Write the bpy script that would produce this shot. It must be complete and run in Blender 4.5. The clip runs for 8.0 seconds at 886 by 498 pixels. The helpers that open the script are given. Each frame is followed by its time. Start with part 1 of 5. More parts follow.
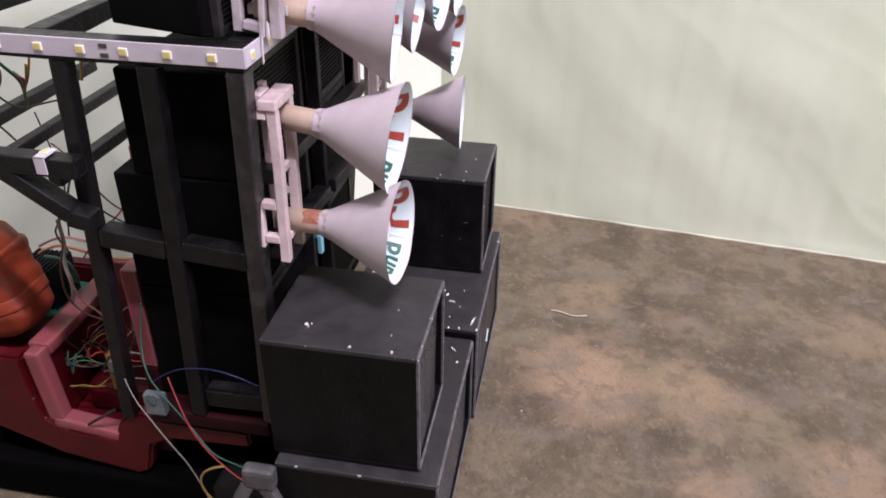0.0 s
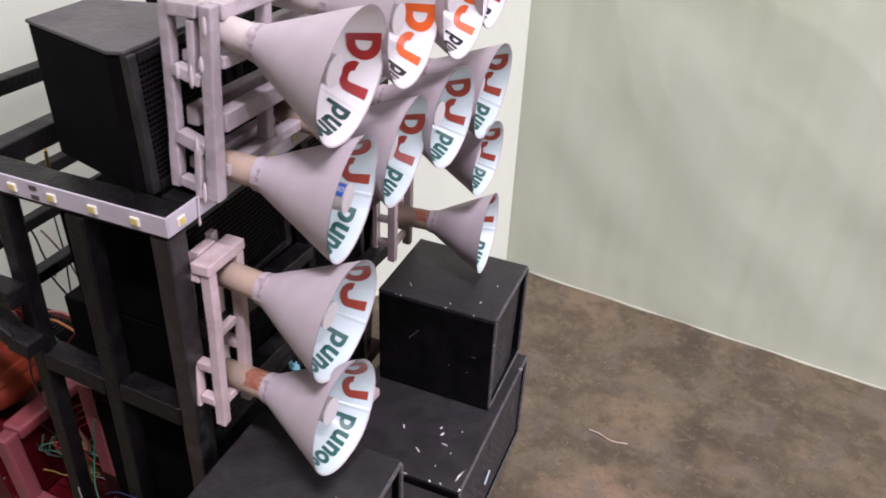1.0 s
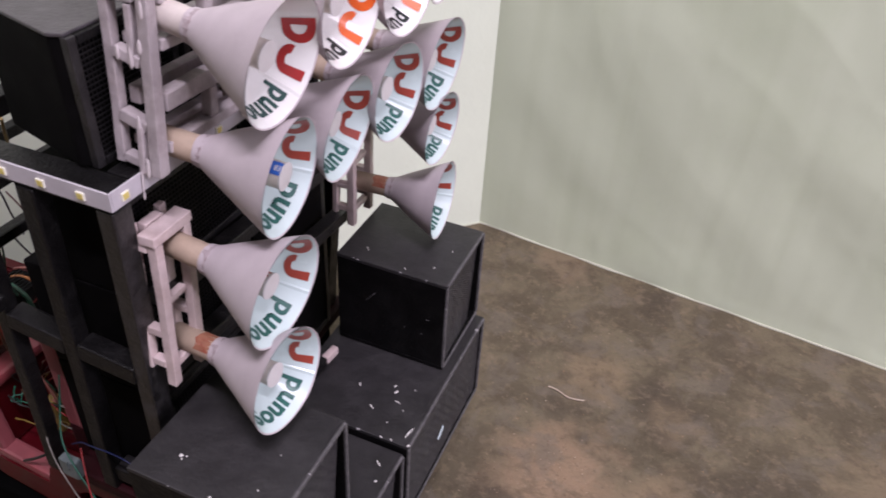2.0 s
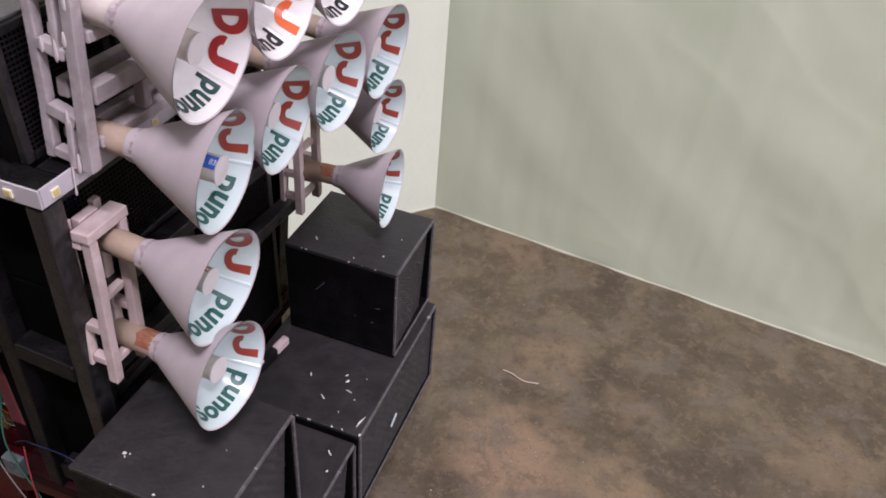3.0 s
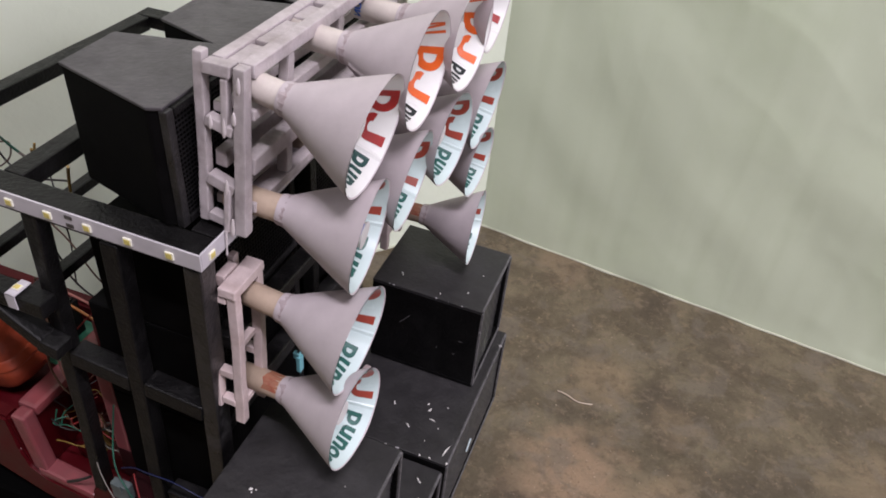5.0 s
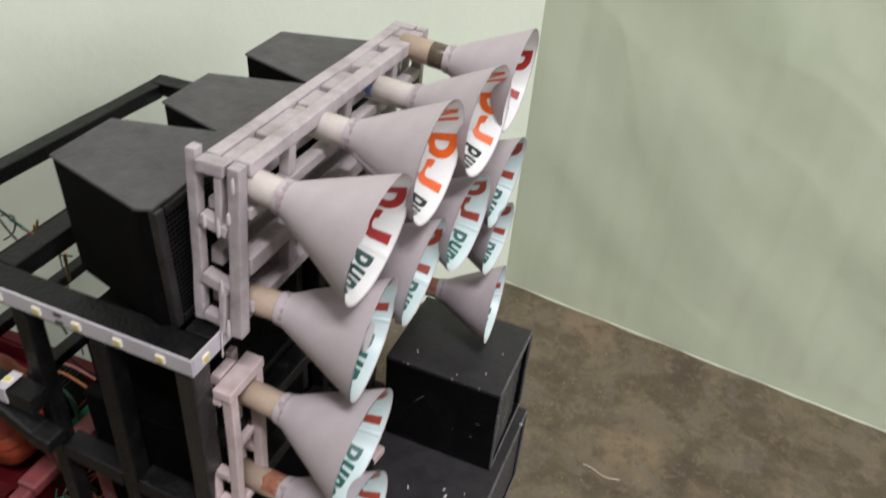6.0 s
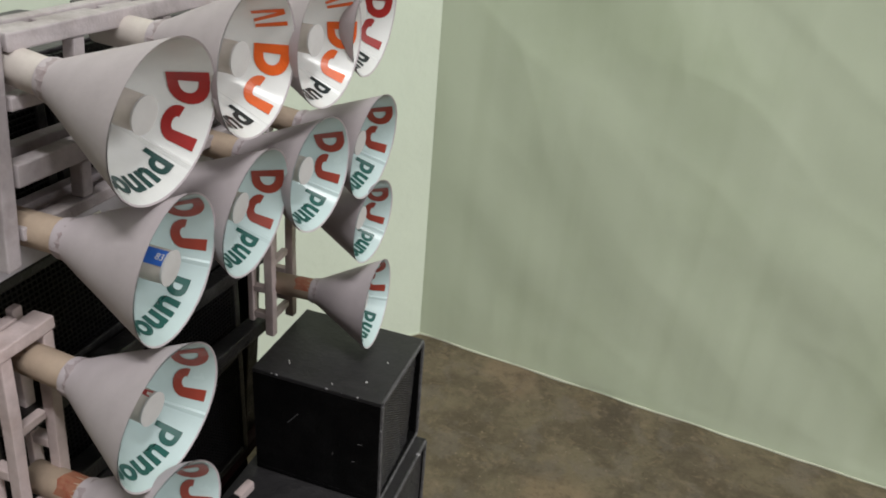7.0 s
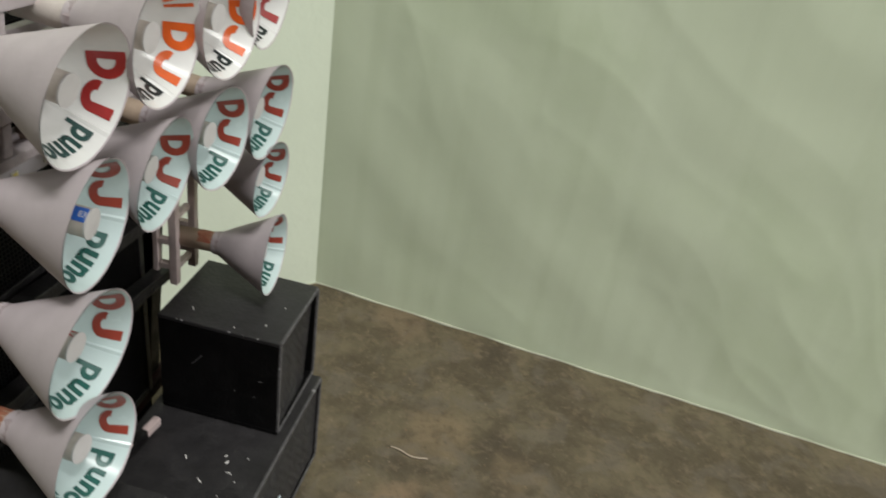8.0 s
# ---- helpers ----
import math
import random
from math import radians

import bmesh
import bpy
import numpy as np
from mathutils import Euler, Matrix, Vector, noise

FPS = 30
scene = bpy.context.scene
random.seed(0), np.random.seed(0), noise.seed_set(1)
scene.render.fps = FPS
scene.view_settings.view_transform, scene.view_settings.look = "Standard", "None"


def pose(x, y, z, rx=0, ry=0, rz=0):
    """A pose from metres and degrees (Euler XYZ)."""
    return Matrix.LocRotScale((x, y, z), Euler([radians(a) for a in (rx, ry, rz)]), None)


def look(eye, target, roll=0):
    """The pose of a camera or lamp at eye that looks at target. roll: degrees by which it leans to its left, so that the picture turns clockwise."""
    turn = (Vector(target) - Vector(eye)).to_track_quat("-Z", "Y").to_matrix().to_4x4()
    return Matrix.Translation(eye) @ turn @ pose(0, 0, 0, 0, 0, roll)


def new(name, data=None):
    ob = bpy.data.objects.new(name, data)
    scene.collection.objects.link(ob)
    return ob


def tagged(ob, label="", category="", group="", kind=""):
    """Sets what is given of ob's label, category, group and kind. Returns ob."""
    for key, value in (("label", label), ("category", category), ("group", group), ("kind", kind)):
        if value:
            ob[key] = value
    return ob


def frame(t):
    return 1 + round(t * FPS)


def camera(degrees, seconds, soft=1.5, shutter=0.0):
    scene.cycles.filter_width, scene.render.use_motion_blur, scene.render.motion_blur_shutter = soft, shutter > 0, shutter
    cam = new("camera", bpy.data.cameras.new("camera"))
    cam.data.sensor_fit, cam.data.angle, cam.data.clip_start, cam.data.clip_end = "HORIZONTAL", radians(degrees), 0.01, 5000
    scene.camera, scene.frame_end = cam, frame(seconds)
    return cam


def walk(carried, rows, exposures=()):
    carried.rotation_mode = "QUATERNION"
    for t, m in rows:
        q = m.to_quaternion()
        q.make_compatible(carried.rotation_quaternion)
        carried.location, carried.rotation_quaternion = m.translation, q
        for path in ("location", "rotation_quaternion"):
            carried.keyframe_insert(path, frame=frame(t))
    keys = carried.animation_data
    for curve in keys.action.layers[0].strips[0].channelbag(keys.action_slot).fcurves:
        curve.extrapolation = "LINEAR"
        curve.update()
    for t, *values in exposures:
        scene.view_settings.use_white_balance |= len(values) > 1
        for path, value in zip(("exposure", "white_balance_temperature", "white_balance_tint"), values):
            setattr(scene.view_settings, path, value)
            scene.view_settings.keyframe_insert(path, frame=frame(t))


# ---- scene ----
cam = camera(59.6, 8.0, soft=1.7, shutter=0.33)
PATH = [
    (0, (0.0070, -0.0056, 0.3376), (-0.2878, 1.6727, -0.7095), 0.62),
    (0.5, (0.0104, 0.0337, 0.3453), (-0.3969, 1.6939, -0.6928), 2.20),
    (1, (0.0437, 0.0859, 0.3796), (-0.5625, 1.6451, -0.7165), 2.38),
    (1.5, (0.0528, 0.0988, 0.3813), (-0.5949, 1.6001, -0.7704), 2.03),
    (2, (0.0644, 0.0909, 0.3961), (-0.5024, 1.5768, -0.8167), 3.61),
    (2.2, (0.0729, 0.0909, 0.4013), (-0.4649, 1.5763, -0.8252), 3.91),
    (3.3, (0.0672, 0.0979, 0.3962), (-0.3716, 1.5966, -0.8533), 5.41),
    (3.5, (0.0567, 0.0959, 0.3943), (-0.3580, 1.6024, -0.8541), 5.88),
    (4, (0.0383, 0.0993, 0.3967), (-0.3557, 1.6025, -0.8623), 6.36),
    (4.5, (0.0318, 0.0864, 0.4113), (-0.3732, 1.5788, -0.8570), 6.49),
    (4.7, (0.0246, 0.0779, 0.4197), (-0.3932, 1.5661, -0.8494), 6.39),
    (5.8, (0.0277, 0.1029, 0.4319), (-0.5029, 1.5779, -0.8103), 4.78),
    (6, (0.0199, 0.1107, 0.4336), (-0.5222, 1.6055, -0.7795), 4.61),
    (6.5, (0.0473, 0.1483, 0.4032), (-0.5562, 1.7589, -0.6174), 3.41),
    (7, (0.0551, 0.1265, 0.3641), (-0.4447, 1.8136, -0.5864), 4.73),
    (7.5, (0.0487, 0.1224, 0.3751), (-0.3215, 1.8183, -0.6183), 7.70),
    (8, (0.0664, 0.0950, 0.3857), (-0.1528, 1.7942, -0.6463), 9.53),
]
walk(cam, [(t, look(eye, target, roll)) for t, eye, target, roll in PATH],
     [(0.0, 0.19, 5950, 39), (0.5, 0.11, 5950, 39), (1.0, -0.16, 5950, 38), (1.5, -0.41, 5950, 36), (2.0, -0.34, 5950, 38), (3.5, -0.42, 6050, 34), (4.5, -0.43, 6000, 32), (6.0, -0.47, 6080, 20), (6.5, -0.77, 6080, 15), (7.0, -0.75, 6150, 14), (7.5, -0.69, 6220, 13), (8.0, -0.74, 6280, 12)])

# ---------------------------------------------------------------- world and light
world = bpy.data.worlds.new("world")
scene.world = world
world.use_nodes = True
wn = world.node_tree
sky = wn.nodes.new("ShaderNodeTexSky")
sky.sky_type, sky.sun_disc = "NISHITA", False
sky.sun_elevation, sky.sun_rotation = radians(40), radians(120)
wn.links.new(sky.outputs[0], wn.nodes["Background"].inputs[0])
wn.nodes["Background"].inputs[1].default_value = 0.12


def area_lamp(name, m, sx, sy, watts, colour):
    lamp = bpy.data.lights.new(name, "AREA")
    lamp.shape, lamp.size, lamp.size_y, lamp.energy, lamp.color = "RECTANGLE", sx, sy, watts, colour
    ob = new(name, lamp)
    ob.matrix_world = m
    return ob


# daylight of an assumed window, out of view, and the unseen ceiling tube lamp
area_lamp("assumed_window_light", look((2.16, -0.20, 1.27), (0.0, 0.35, 0.2)), 1.3, 1.0, 46.0, (1.0, 0.985, 0.895))
area_lamp("tube_light", look((0.65, -0.50, 2.44), (0.65, -0.50, 0.0)), 1.1, 0.10, 69.0, (1.0, 0.99, 0.905))


# ---------------------------------------------------------------- materials
def material(name, colour, rough=0.6, metal=0.0, vary=0.12, scale=40.0, bump=0.0, bump_scale=200.0, stain=None, stain_scale=12.0,
             stain_amount=0.5, per_object=0.0, coat=0.0, rough_vary=0.1, stretch=(1, 1, 1), gloss=0.5):
    """A surface with grain, larger stains, uneven gloss and fine relief."""
    m = bpy.data.materials.new(name)
    m.use_nodes = True
    t = m.node_tree
    b = t.nodes["Principled BSDF"]
    co = t.nodes.new("ShaderNodeTexCoord")
    mp = t.nodes.new("ShaderNodeMapping")
    mp.inputs["Scale"].default_value = stretch
    t.links.new(co.outputs["Object"], mp.inputs[0])

    def tex(sc, detail=6.0, rough_=0.6):
        n = t.nodes.new("ShaderNodeTexNoise")
        n.inputs["Scale"].default_value, n.inputs["Detail"].default_value, n.inputs["Roughness"].default_value = sc, detail, rough_
        t.links.new(mp.outputs[0], n.inputs["Vector"])
        return n

    def ramp(src, lo, hi):
        n = t.nodes.new("ShaderNodeMapRange")
        n.inputs["From Min"].default_value, n.inputs["From Max"].default_value = 0.3, 0.7
        n.inputs["To Min"].default_value, n.inputs["To Max"].default_value = lo, hi
        t.links.new(src, n.inputs["Value"])
        return n.outputs[0]

    grain = tex(scale)
    value = ramp(grain.outputs["Fac"], 1 - vary, 1 + vary)
    mix = t.nodes.new("ShaderNodeMix")
    mix.data_type, mix.blend_type = "RGBA", "MIX"
    mix.inputs[6].default_value = (*colour, 1)
    mix.inputs[7].default_value = (*(stain or [c * 0.75 for c in colour]), 1)
    big = tex(stain_scale, 8.0, 0.65)
    fac = t.nodes.new("ShaderNodeMapRange")
    fac.inputs["From Min"].default_value, fac.inputs["From Max"].default_value = 0.48, 0.72
    fac.inputs["To Max"].default_value = stain_amount
    t.links.new(big.outputs["Fac"], fac.inputs["Value"])
    t.links.new(fac.outputs[0], mix.inputs[0])
    hsv = t.nodes.new("ShaderNodeHueSaturation")
    t.links.new(mix.outputs[2], hsv.inputs["Color"])
    if per_object:
        info = t.nodes.new("ShaderNodeObjectInfo")
        r = t.nodes.new("ShaderNodeMapRange")
        r.inputs["To Min"].default_value, r.inputs["To Max"].default_value = 1 - per_object, 1 + per_object
        t.links.new(info.outputs["Random"], r.inputs["Value"])
        mul = t.nodes.new("ShaderNodeMath")
        mul.operation = "MULTIPLY"
        t.links.new(value, mul.inputs[0])
        t.links.new(r.outputs[0], mul.inputs[1])
        value = mul.outputs[0]
    t.links.new(value, hsv.inputs["Value"])
    t.links.new(hsv.outputs[0], b.inputs["Base Color"])
    t.links.new(ramp(big.outputs["Fac"], max(rough - rough_vary, 0.03), min(rough + rough_vary, 1)), b.inputs["Roughness"])
    b.inputs["Metallic"].default_value = metal
    b.inputs["Coat Weight"].default_value = coat
    b.inputs["Specular IOR Level"].default_value = gloss
    if bump:
        n = t.nodes.new("ShaderNodeBump")
        n.inputs["Strength"].default_value, n.inputs["Distance"].default_value = bump, 0.001
        t.links.new(tex(bump_scale).outputs["Fac"], n.inputs["Height"])
        t.links.new(n.outputs[0], b.inputs["Normal"])
    return m


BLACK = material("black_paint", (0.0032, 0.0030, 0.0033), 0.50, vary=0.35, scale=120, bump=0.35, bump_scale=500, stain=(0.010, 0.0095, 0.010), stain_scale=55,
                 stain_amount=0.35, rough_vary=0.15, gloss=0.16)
# paler copy of BLACK for top boards: light from above, in the colour
BLACK_TOP = material("toplit_black_board", (0.0215, 0.0200, 0.0215), 0.50, vary=0.25, scale=140, bump=0.3, bump_scale=500, stain=(0.033, 0.0305, 0.0325), stain_scale=40,
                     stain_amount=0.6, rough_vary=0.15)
BLACK_EDGE = material("rubbed_card_edge", (0.105, 0.10, 0.105), 0.7, vary=0.4, scale=300, bump=0.3, bump_scale=800, stain=(0.05, 0.048, 0.05), stain_scale=120, stain_amount=0.8)
SCUFF = material("whitened_card_fleck", (0.30, 0.29, 0.30), 0.8, vary=0.3, scale=400)
BLACK_WOOD = material("black_painted_wood", (0.0052, 0.0048, 0.0052), 0.42, vary=0.35, scale=160, bump=0.5, bump_scale=600, stain=(0.016, 0.015, 0.0155),
                      stain_scale=90, stain_amount=0.4, per_object=0.25, rough_vary=0.15, gloss=0.26)
# blacker than BLACK: matte card, with the shade inside the rack in its colour
SHADED_MATTE = material("shaded_matte_card", (0.0022, 0.0020, 0.0022), 0.75, vary=0.35, scale=120, stain=(0.0042, 0.0039, 0.0042), stain_scale=60, gloss=0.07)
GRILLE = material("black_mesh", (0.048, 0.045, 0.049), 0.42, metal=0.0, vary=0.4, scale=300, rough_vary=0.15)
DARK_MESH = material("dark_wire_mesh", (0.006, 0.0056, 0.006), 0.42, vary=0.4, scale=300, rough_vary=0.15, gloss=0.28)
# pale lid colour that carries the sheen of the upper face
SPEAKER_LID = material("sheen_lilac_black_lid", (0.062, 0.056, 0.061), 0.45, vary=0.3, scale=150, bump=0.3, bump_scale=500, stain=(0.042, 0.038, 0.042), stain_scale=30, stain_amount=0.8)
# greyer, glossier than BLACK_WOOD: worn paint, plus light on front faces in the colour
WORN_LIT_WOOD = material("worn_lit_grey_wood", (0.010, 0.0093, 0.010), 0.36, vary=0.5, scale=220, bump=0.4, bump_scale=600, stain=(0.040, 0.037, 0.039), stain_scale=130, stain_amount=0.8, gloss=0.7)
# near-black for gaps and hollows: shade put into the colour
SHADE_BLACK = material("shade_black", (0.0016, 0.0015, 0.0016), 0.9, vary=0.2, gloss=0.03)
GREY_WOOD = material("lilac_grey_painted_wood", (0.46, 0.408, 0.422), 0.42, vary=0.14, scale=120, bump=0.4, bump_scale=350, stain=(0.25, 0.205, 0.20),
                     stain_scale=70, stain_amount=0.65, per_object=0.10)
DRIP = material("glossy_lilac_paint", (0.60, 0.54, 0.55), 0.18, vary=0.05)
PINK_WOOD = material("pinkish_white_painted_wood", (0.60, 0.49, 0.485), 0.50, vary=0.12, scale=120, bump=0.25, bump_scale=450, stain=(0.38, 0.27, 0.245),
                     stain_scale=80, stain_amount=0.6, per_object=0.08)
PAPER = material("lilac_grey_paper", (0.525, 0.462, 0.490), 0.70, vary=0.05, scale=90, bump=0.12, bump_scale=260, stain=(0.45, 0.393, 0.415), stain_scale=30,
                 stain_amount=0.5)
# collar paper: brown stains, and the neck's shadow ring put into the colour
STAINED_SHADED_PAPER = material("stained_shaded_paper", (0.42, 0.35, 0.365), 0.7, vary=0.15, scale=250, bump=0.2, bump_scale=500, stain=(0.20, 0.145, 0.145), stain_scale=260, stain_amount=1.0)
VINYL = material("white_glossy_vinyl", (0.81, 0.81, 0.80), 0.24, vary=0.03, scale=60, stain=(0.62, 0.63, 0.625), stain_scale=40, stain_amount=0.5,
                 rough_vary=0.06)
VINYL_BLUE = material("pale_aqua_glossy_vinyl", (0.59, 0.705, 0.71), 0.24, vary=0.03, scale=60, stain=(0.50, 0.605, 0.61), stain_scale=40,
                      stain_amount=0.5, rough_vary=0.06)
KRAFT = material("kraft_tube", (0.45, 0.345, 0.265), 0.7, vary=0.10, scale=150, bump=0.2, bump_scale=400, stain=(0.34, 0.245, 0.18), stain_scale=80,
                 stain_amount=0.6, per_object=0.12)
PALE_TUBE = material("pale_tube", (0.63, 0.565, 0.53), 0.65, vary=0.08, scale=150, bump=0.15, bump_scale=400, stain=(0.47, 0.40, 0.36), stain_scale=60,
                     stain_amount=0.5)
WHITE_CAP = material("white_paper_cap", (0.70, 0.67, 0.68), 0.6, vary=0.05, scale=150)
RED_PRINT = material("dark_red_print", (0.36, 0.026, 0.024), 0.35, vary=0.15, scale=120)
BRICK_PRINT = material("brick_red_print", (0.31, 0.052, 0.034), 0.35, vary=0.15, scale=120)
ORANGE_PRINT = material("orange_print", (0.78, 0.13, 0.02), 0.35, vary=0.12, scale=120)
GREEN_PRINT = material("dark_green_print", (0.015, 0.10, 0.085), 0.35, vary=0.2, scale=120)
TEAL_PRINT = material("dark_teal_print", (0.018, 0.062, 0.058), 0.35, vary=0.2, scale=120)
DARK_PRINT = material("black_print", (0.02, 0.028, 0.03), 0.35, vary=0.2, scale=120)
BLUE_PRINT = material("blue_print", (0.03, 0.12, 0.50), 0.4, vary=0.1, scale=120)
STAIN_RED = material("red_smear", (0.33, 0.135, 0.08), 0.65, vary=0.15, scale=400, stain=(0.26, 0.04, 0.02), stain_scale=330, stain_amount=0.9)
TAPE = material("white_led_tape", (0.52, 0.49, 0.53), 0.45, vary=0.06, scale=100, stain=(0.42, 0.39, 0.42), stain_scale=60)
LED_BODY = material("cream_led_housing", (0.80, 0.78, 0.66), 0.4, vary=0.04)
LED_GEL = material("yellow_phosphor", (0.66, 0.55, 0.16), 0.35, vary=0.1, scale=500)
PAD = material("dark_solder_pad", (0.10, 0.09, 0.09), 0.45, metal=0.4, vary=0.3)
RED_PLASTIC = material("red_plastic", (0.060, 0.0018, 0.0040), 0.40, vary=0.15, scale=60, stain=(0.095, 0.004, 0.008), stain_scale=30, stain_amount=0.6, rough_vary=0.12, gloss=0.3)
# darkened copy of RED_PLASTIC: the shade under the rack, in the colour
DARK_RED = material("shaded_red_plastic", (0.020, 0.0025, 0.004), 0.6, gloss=0.15, vary=0.2, scale=60, stain=(0.012, 0.003, 0.004), stain_scale=40, stain_amount=0.8)
# red plastic paled to pink: gloss and lit faces put into the colour
PINK_PLASTIC = material("sheen_pink_plastic", (0.215, 0.058, 0.066), 0.34, vary=0.12, scale=60, stain=(0.30, 0.05, 0.058), stain_scale=40, stain_amount=0.7)
ORANGE_WRAP = material("orange_wrap", (0.27, 0.042, 0.014), 0.5, vary=0.2, scale=80, bump=0.5, bump_scale=120, stain=(0.18, 0.022, 0.008), stain_scale=60,
                       stain_amount=0.8)
RUBBER = material("black_rubber", (0.006, 0.006, 0.006), 0.8, vary=0.2, gloss=0.2)
CHASSIS = material("dark_grey_chassis", (0.035, 0.032, 0.032), 0.6, vary=0.2, scale=60)
GREY_PLASTIC = material("grey_plastic", (0.062, 0.060, 0.061), 0.45, vary=0.3, scale=90, stain=(0.12, 0.115, 0.115), stain_scale=60)
BLUE_GREY = material("grey_blue_plastic", (0.10, 0.125, 0.13), 0.4, vary=0.2, scale=120, stain=(0.16, 0.18, 0.18), stain_scale=90)
GREEN_BOARD = material("green_circuit_board", (0.03, 0.16, 0.10), 0.4, vary=0.25, scale=200)
PLASTER_BIT = material("white_plaster_bit", (0.70, 0.68, 0.66), 0.8, vary=0.1)
STRAW = material("pale_straw", (0.55, 0.45, 0.36), 0.7, vary=0.1)
SLIVER = material("pale_grey_paper", (0.42, 0.50, 0.53), 0.6, vary=0.1, scale=300)
CYAN_BIT = material("cyan_plastic", (0.25, 0.62, 0.70), 0.35, vary=0.05)
FOIL = material("brown_film", (0.10, 0.075, 0.05), 0.3, vary=0.5, scale=300)
WHITE_PAINT = material("white_ceiling_paint", (0.75, 0.75, 0.72), 0.8, vary=0.03, scale=3, stain_scale=1.5)
WIRES = {n: material(n + "_wire_insulation", c, 0.45, vary=0.15) for n, c in {
    "red": (0.26, 0.018, 0.018), "black": (0.012, 0.012, 0.012), "green": (0.012, 0.10, 0.065), "blue": (0.008, 0.014, 0.07), "yellow": (0.26, 0.17, 0.04),
    "white": (0.22, 0.20, 0.18), "pink": (0.40, 0.16, 0.14), "brown": (0.10, 0.045, 0.028), "orange": (0.42, 0.16, 0.05)}.items()}


def wall_material():
    m = material("pale_green_distemper", (0.630, 0.697, 0.535), 0.85, vary=0.035, scale=9, bump=0.16, bump_scale=60, stain=(0.575, 0.655, 0.470), stain_scale=5.0,
                 stain_amount=0.9, rough_vary=0.05)
    # faint upright runs of old distemper
    t = m.node_tree
    hsv = next(n for n in t.nodes if n.bl_idname == "ShaderNodeHueSaturation")
    co, mp = t.nodes.new("ShaderNodeTexCoord"), t.nodes.new("ShaderNodeMapping")
    mp.inputs["Scale"].default_value = (1, 1, 0.05)
    runs, fade, mix = t.nodes.new("ShaderNodeTexNoise"), t.nodes.new("ShaderNodeMapRange"), t.nodes.new("ShaderNodeMix")
    runs.inputs["Scale"].default_value, runs.inputs["Detail"].default_value = 65, 4
    fade.inputs["From Min"].default_value, fade.inputs["From Max"].default_value, fade.inputs["To Max"].default_value = 0.50, 0.75, 0.17
    mix.data_type, mix.blend_type = "RGBA", "MULTIPLY"
    mix.inputs[7].default_value = (0.76, 0.78, 0.70, 1)
    t.links.new(co.outputs["Object"], mp.inputs[0])
    t.links.new(mp.outputs[0], runs.inputs["Vector"])
    t.links.new(runs.outputs["Fac"], fade.inputs["Value"])
    t.links.new(fade.outputs[0], mix.inputs[0])
    t.links.new(hsv.outputs[0], mix.inputs[6])
    t.links.new(mix.outputs[2], t.nodes["Principled BSDF"].inputs["Base Color"])
    return m


WALL = wall_material()
# paler copy of the WALL paint: direct light on this wall, in the colour
WALL_LIT = material("lit_green_distemper", (0.74, 0.805, 0.665), 0.85, vary=0.03, scale=14, bump=0.4, bump_scale=90, stain=(0.68, 0.745, 0.61), stain_scale=3.2,
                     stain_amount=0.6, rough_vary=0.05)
# paint of the unseen walls, dark to cut the light they bounce back
WALL_UNSEEN = material("dark_unseen_paint", (0.11, 0.115, 0.10), 0.8, vary=0.06, scale=6, stain=(0.085, 0.09, 0.075), stain_scale=2.5, stain_amount=0.6)
LIP = material("chalky_wall_lip", (0.50, 0.51, 0.41), 0.85, vary=0.12, scale=60, stain=(0.5, 0.48, 0.40), stain_scale=25, stain_amount=0.8)


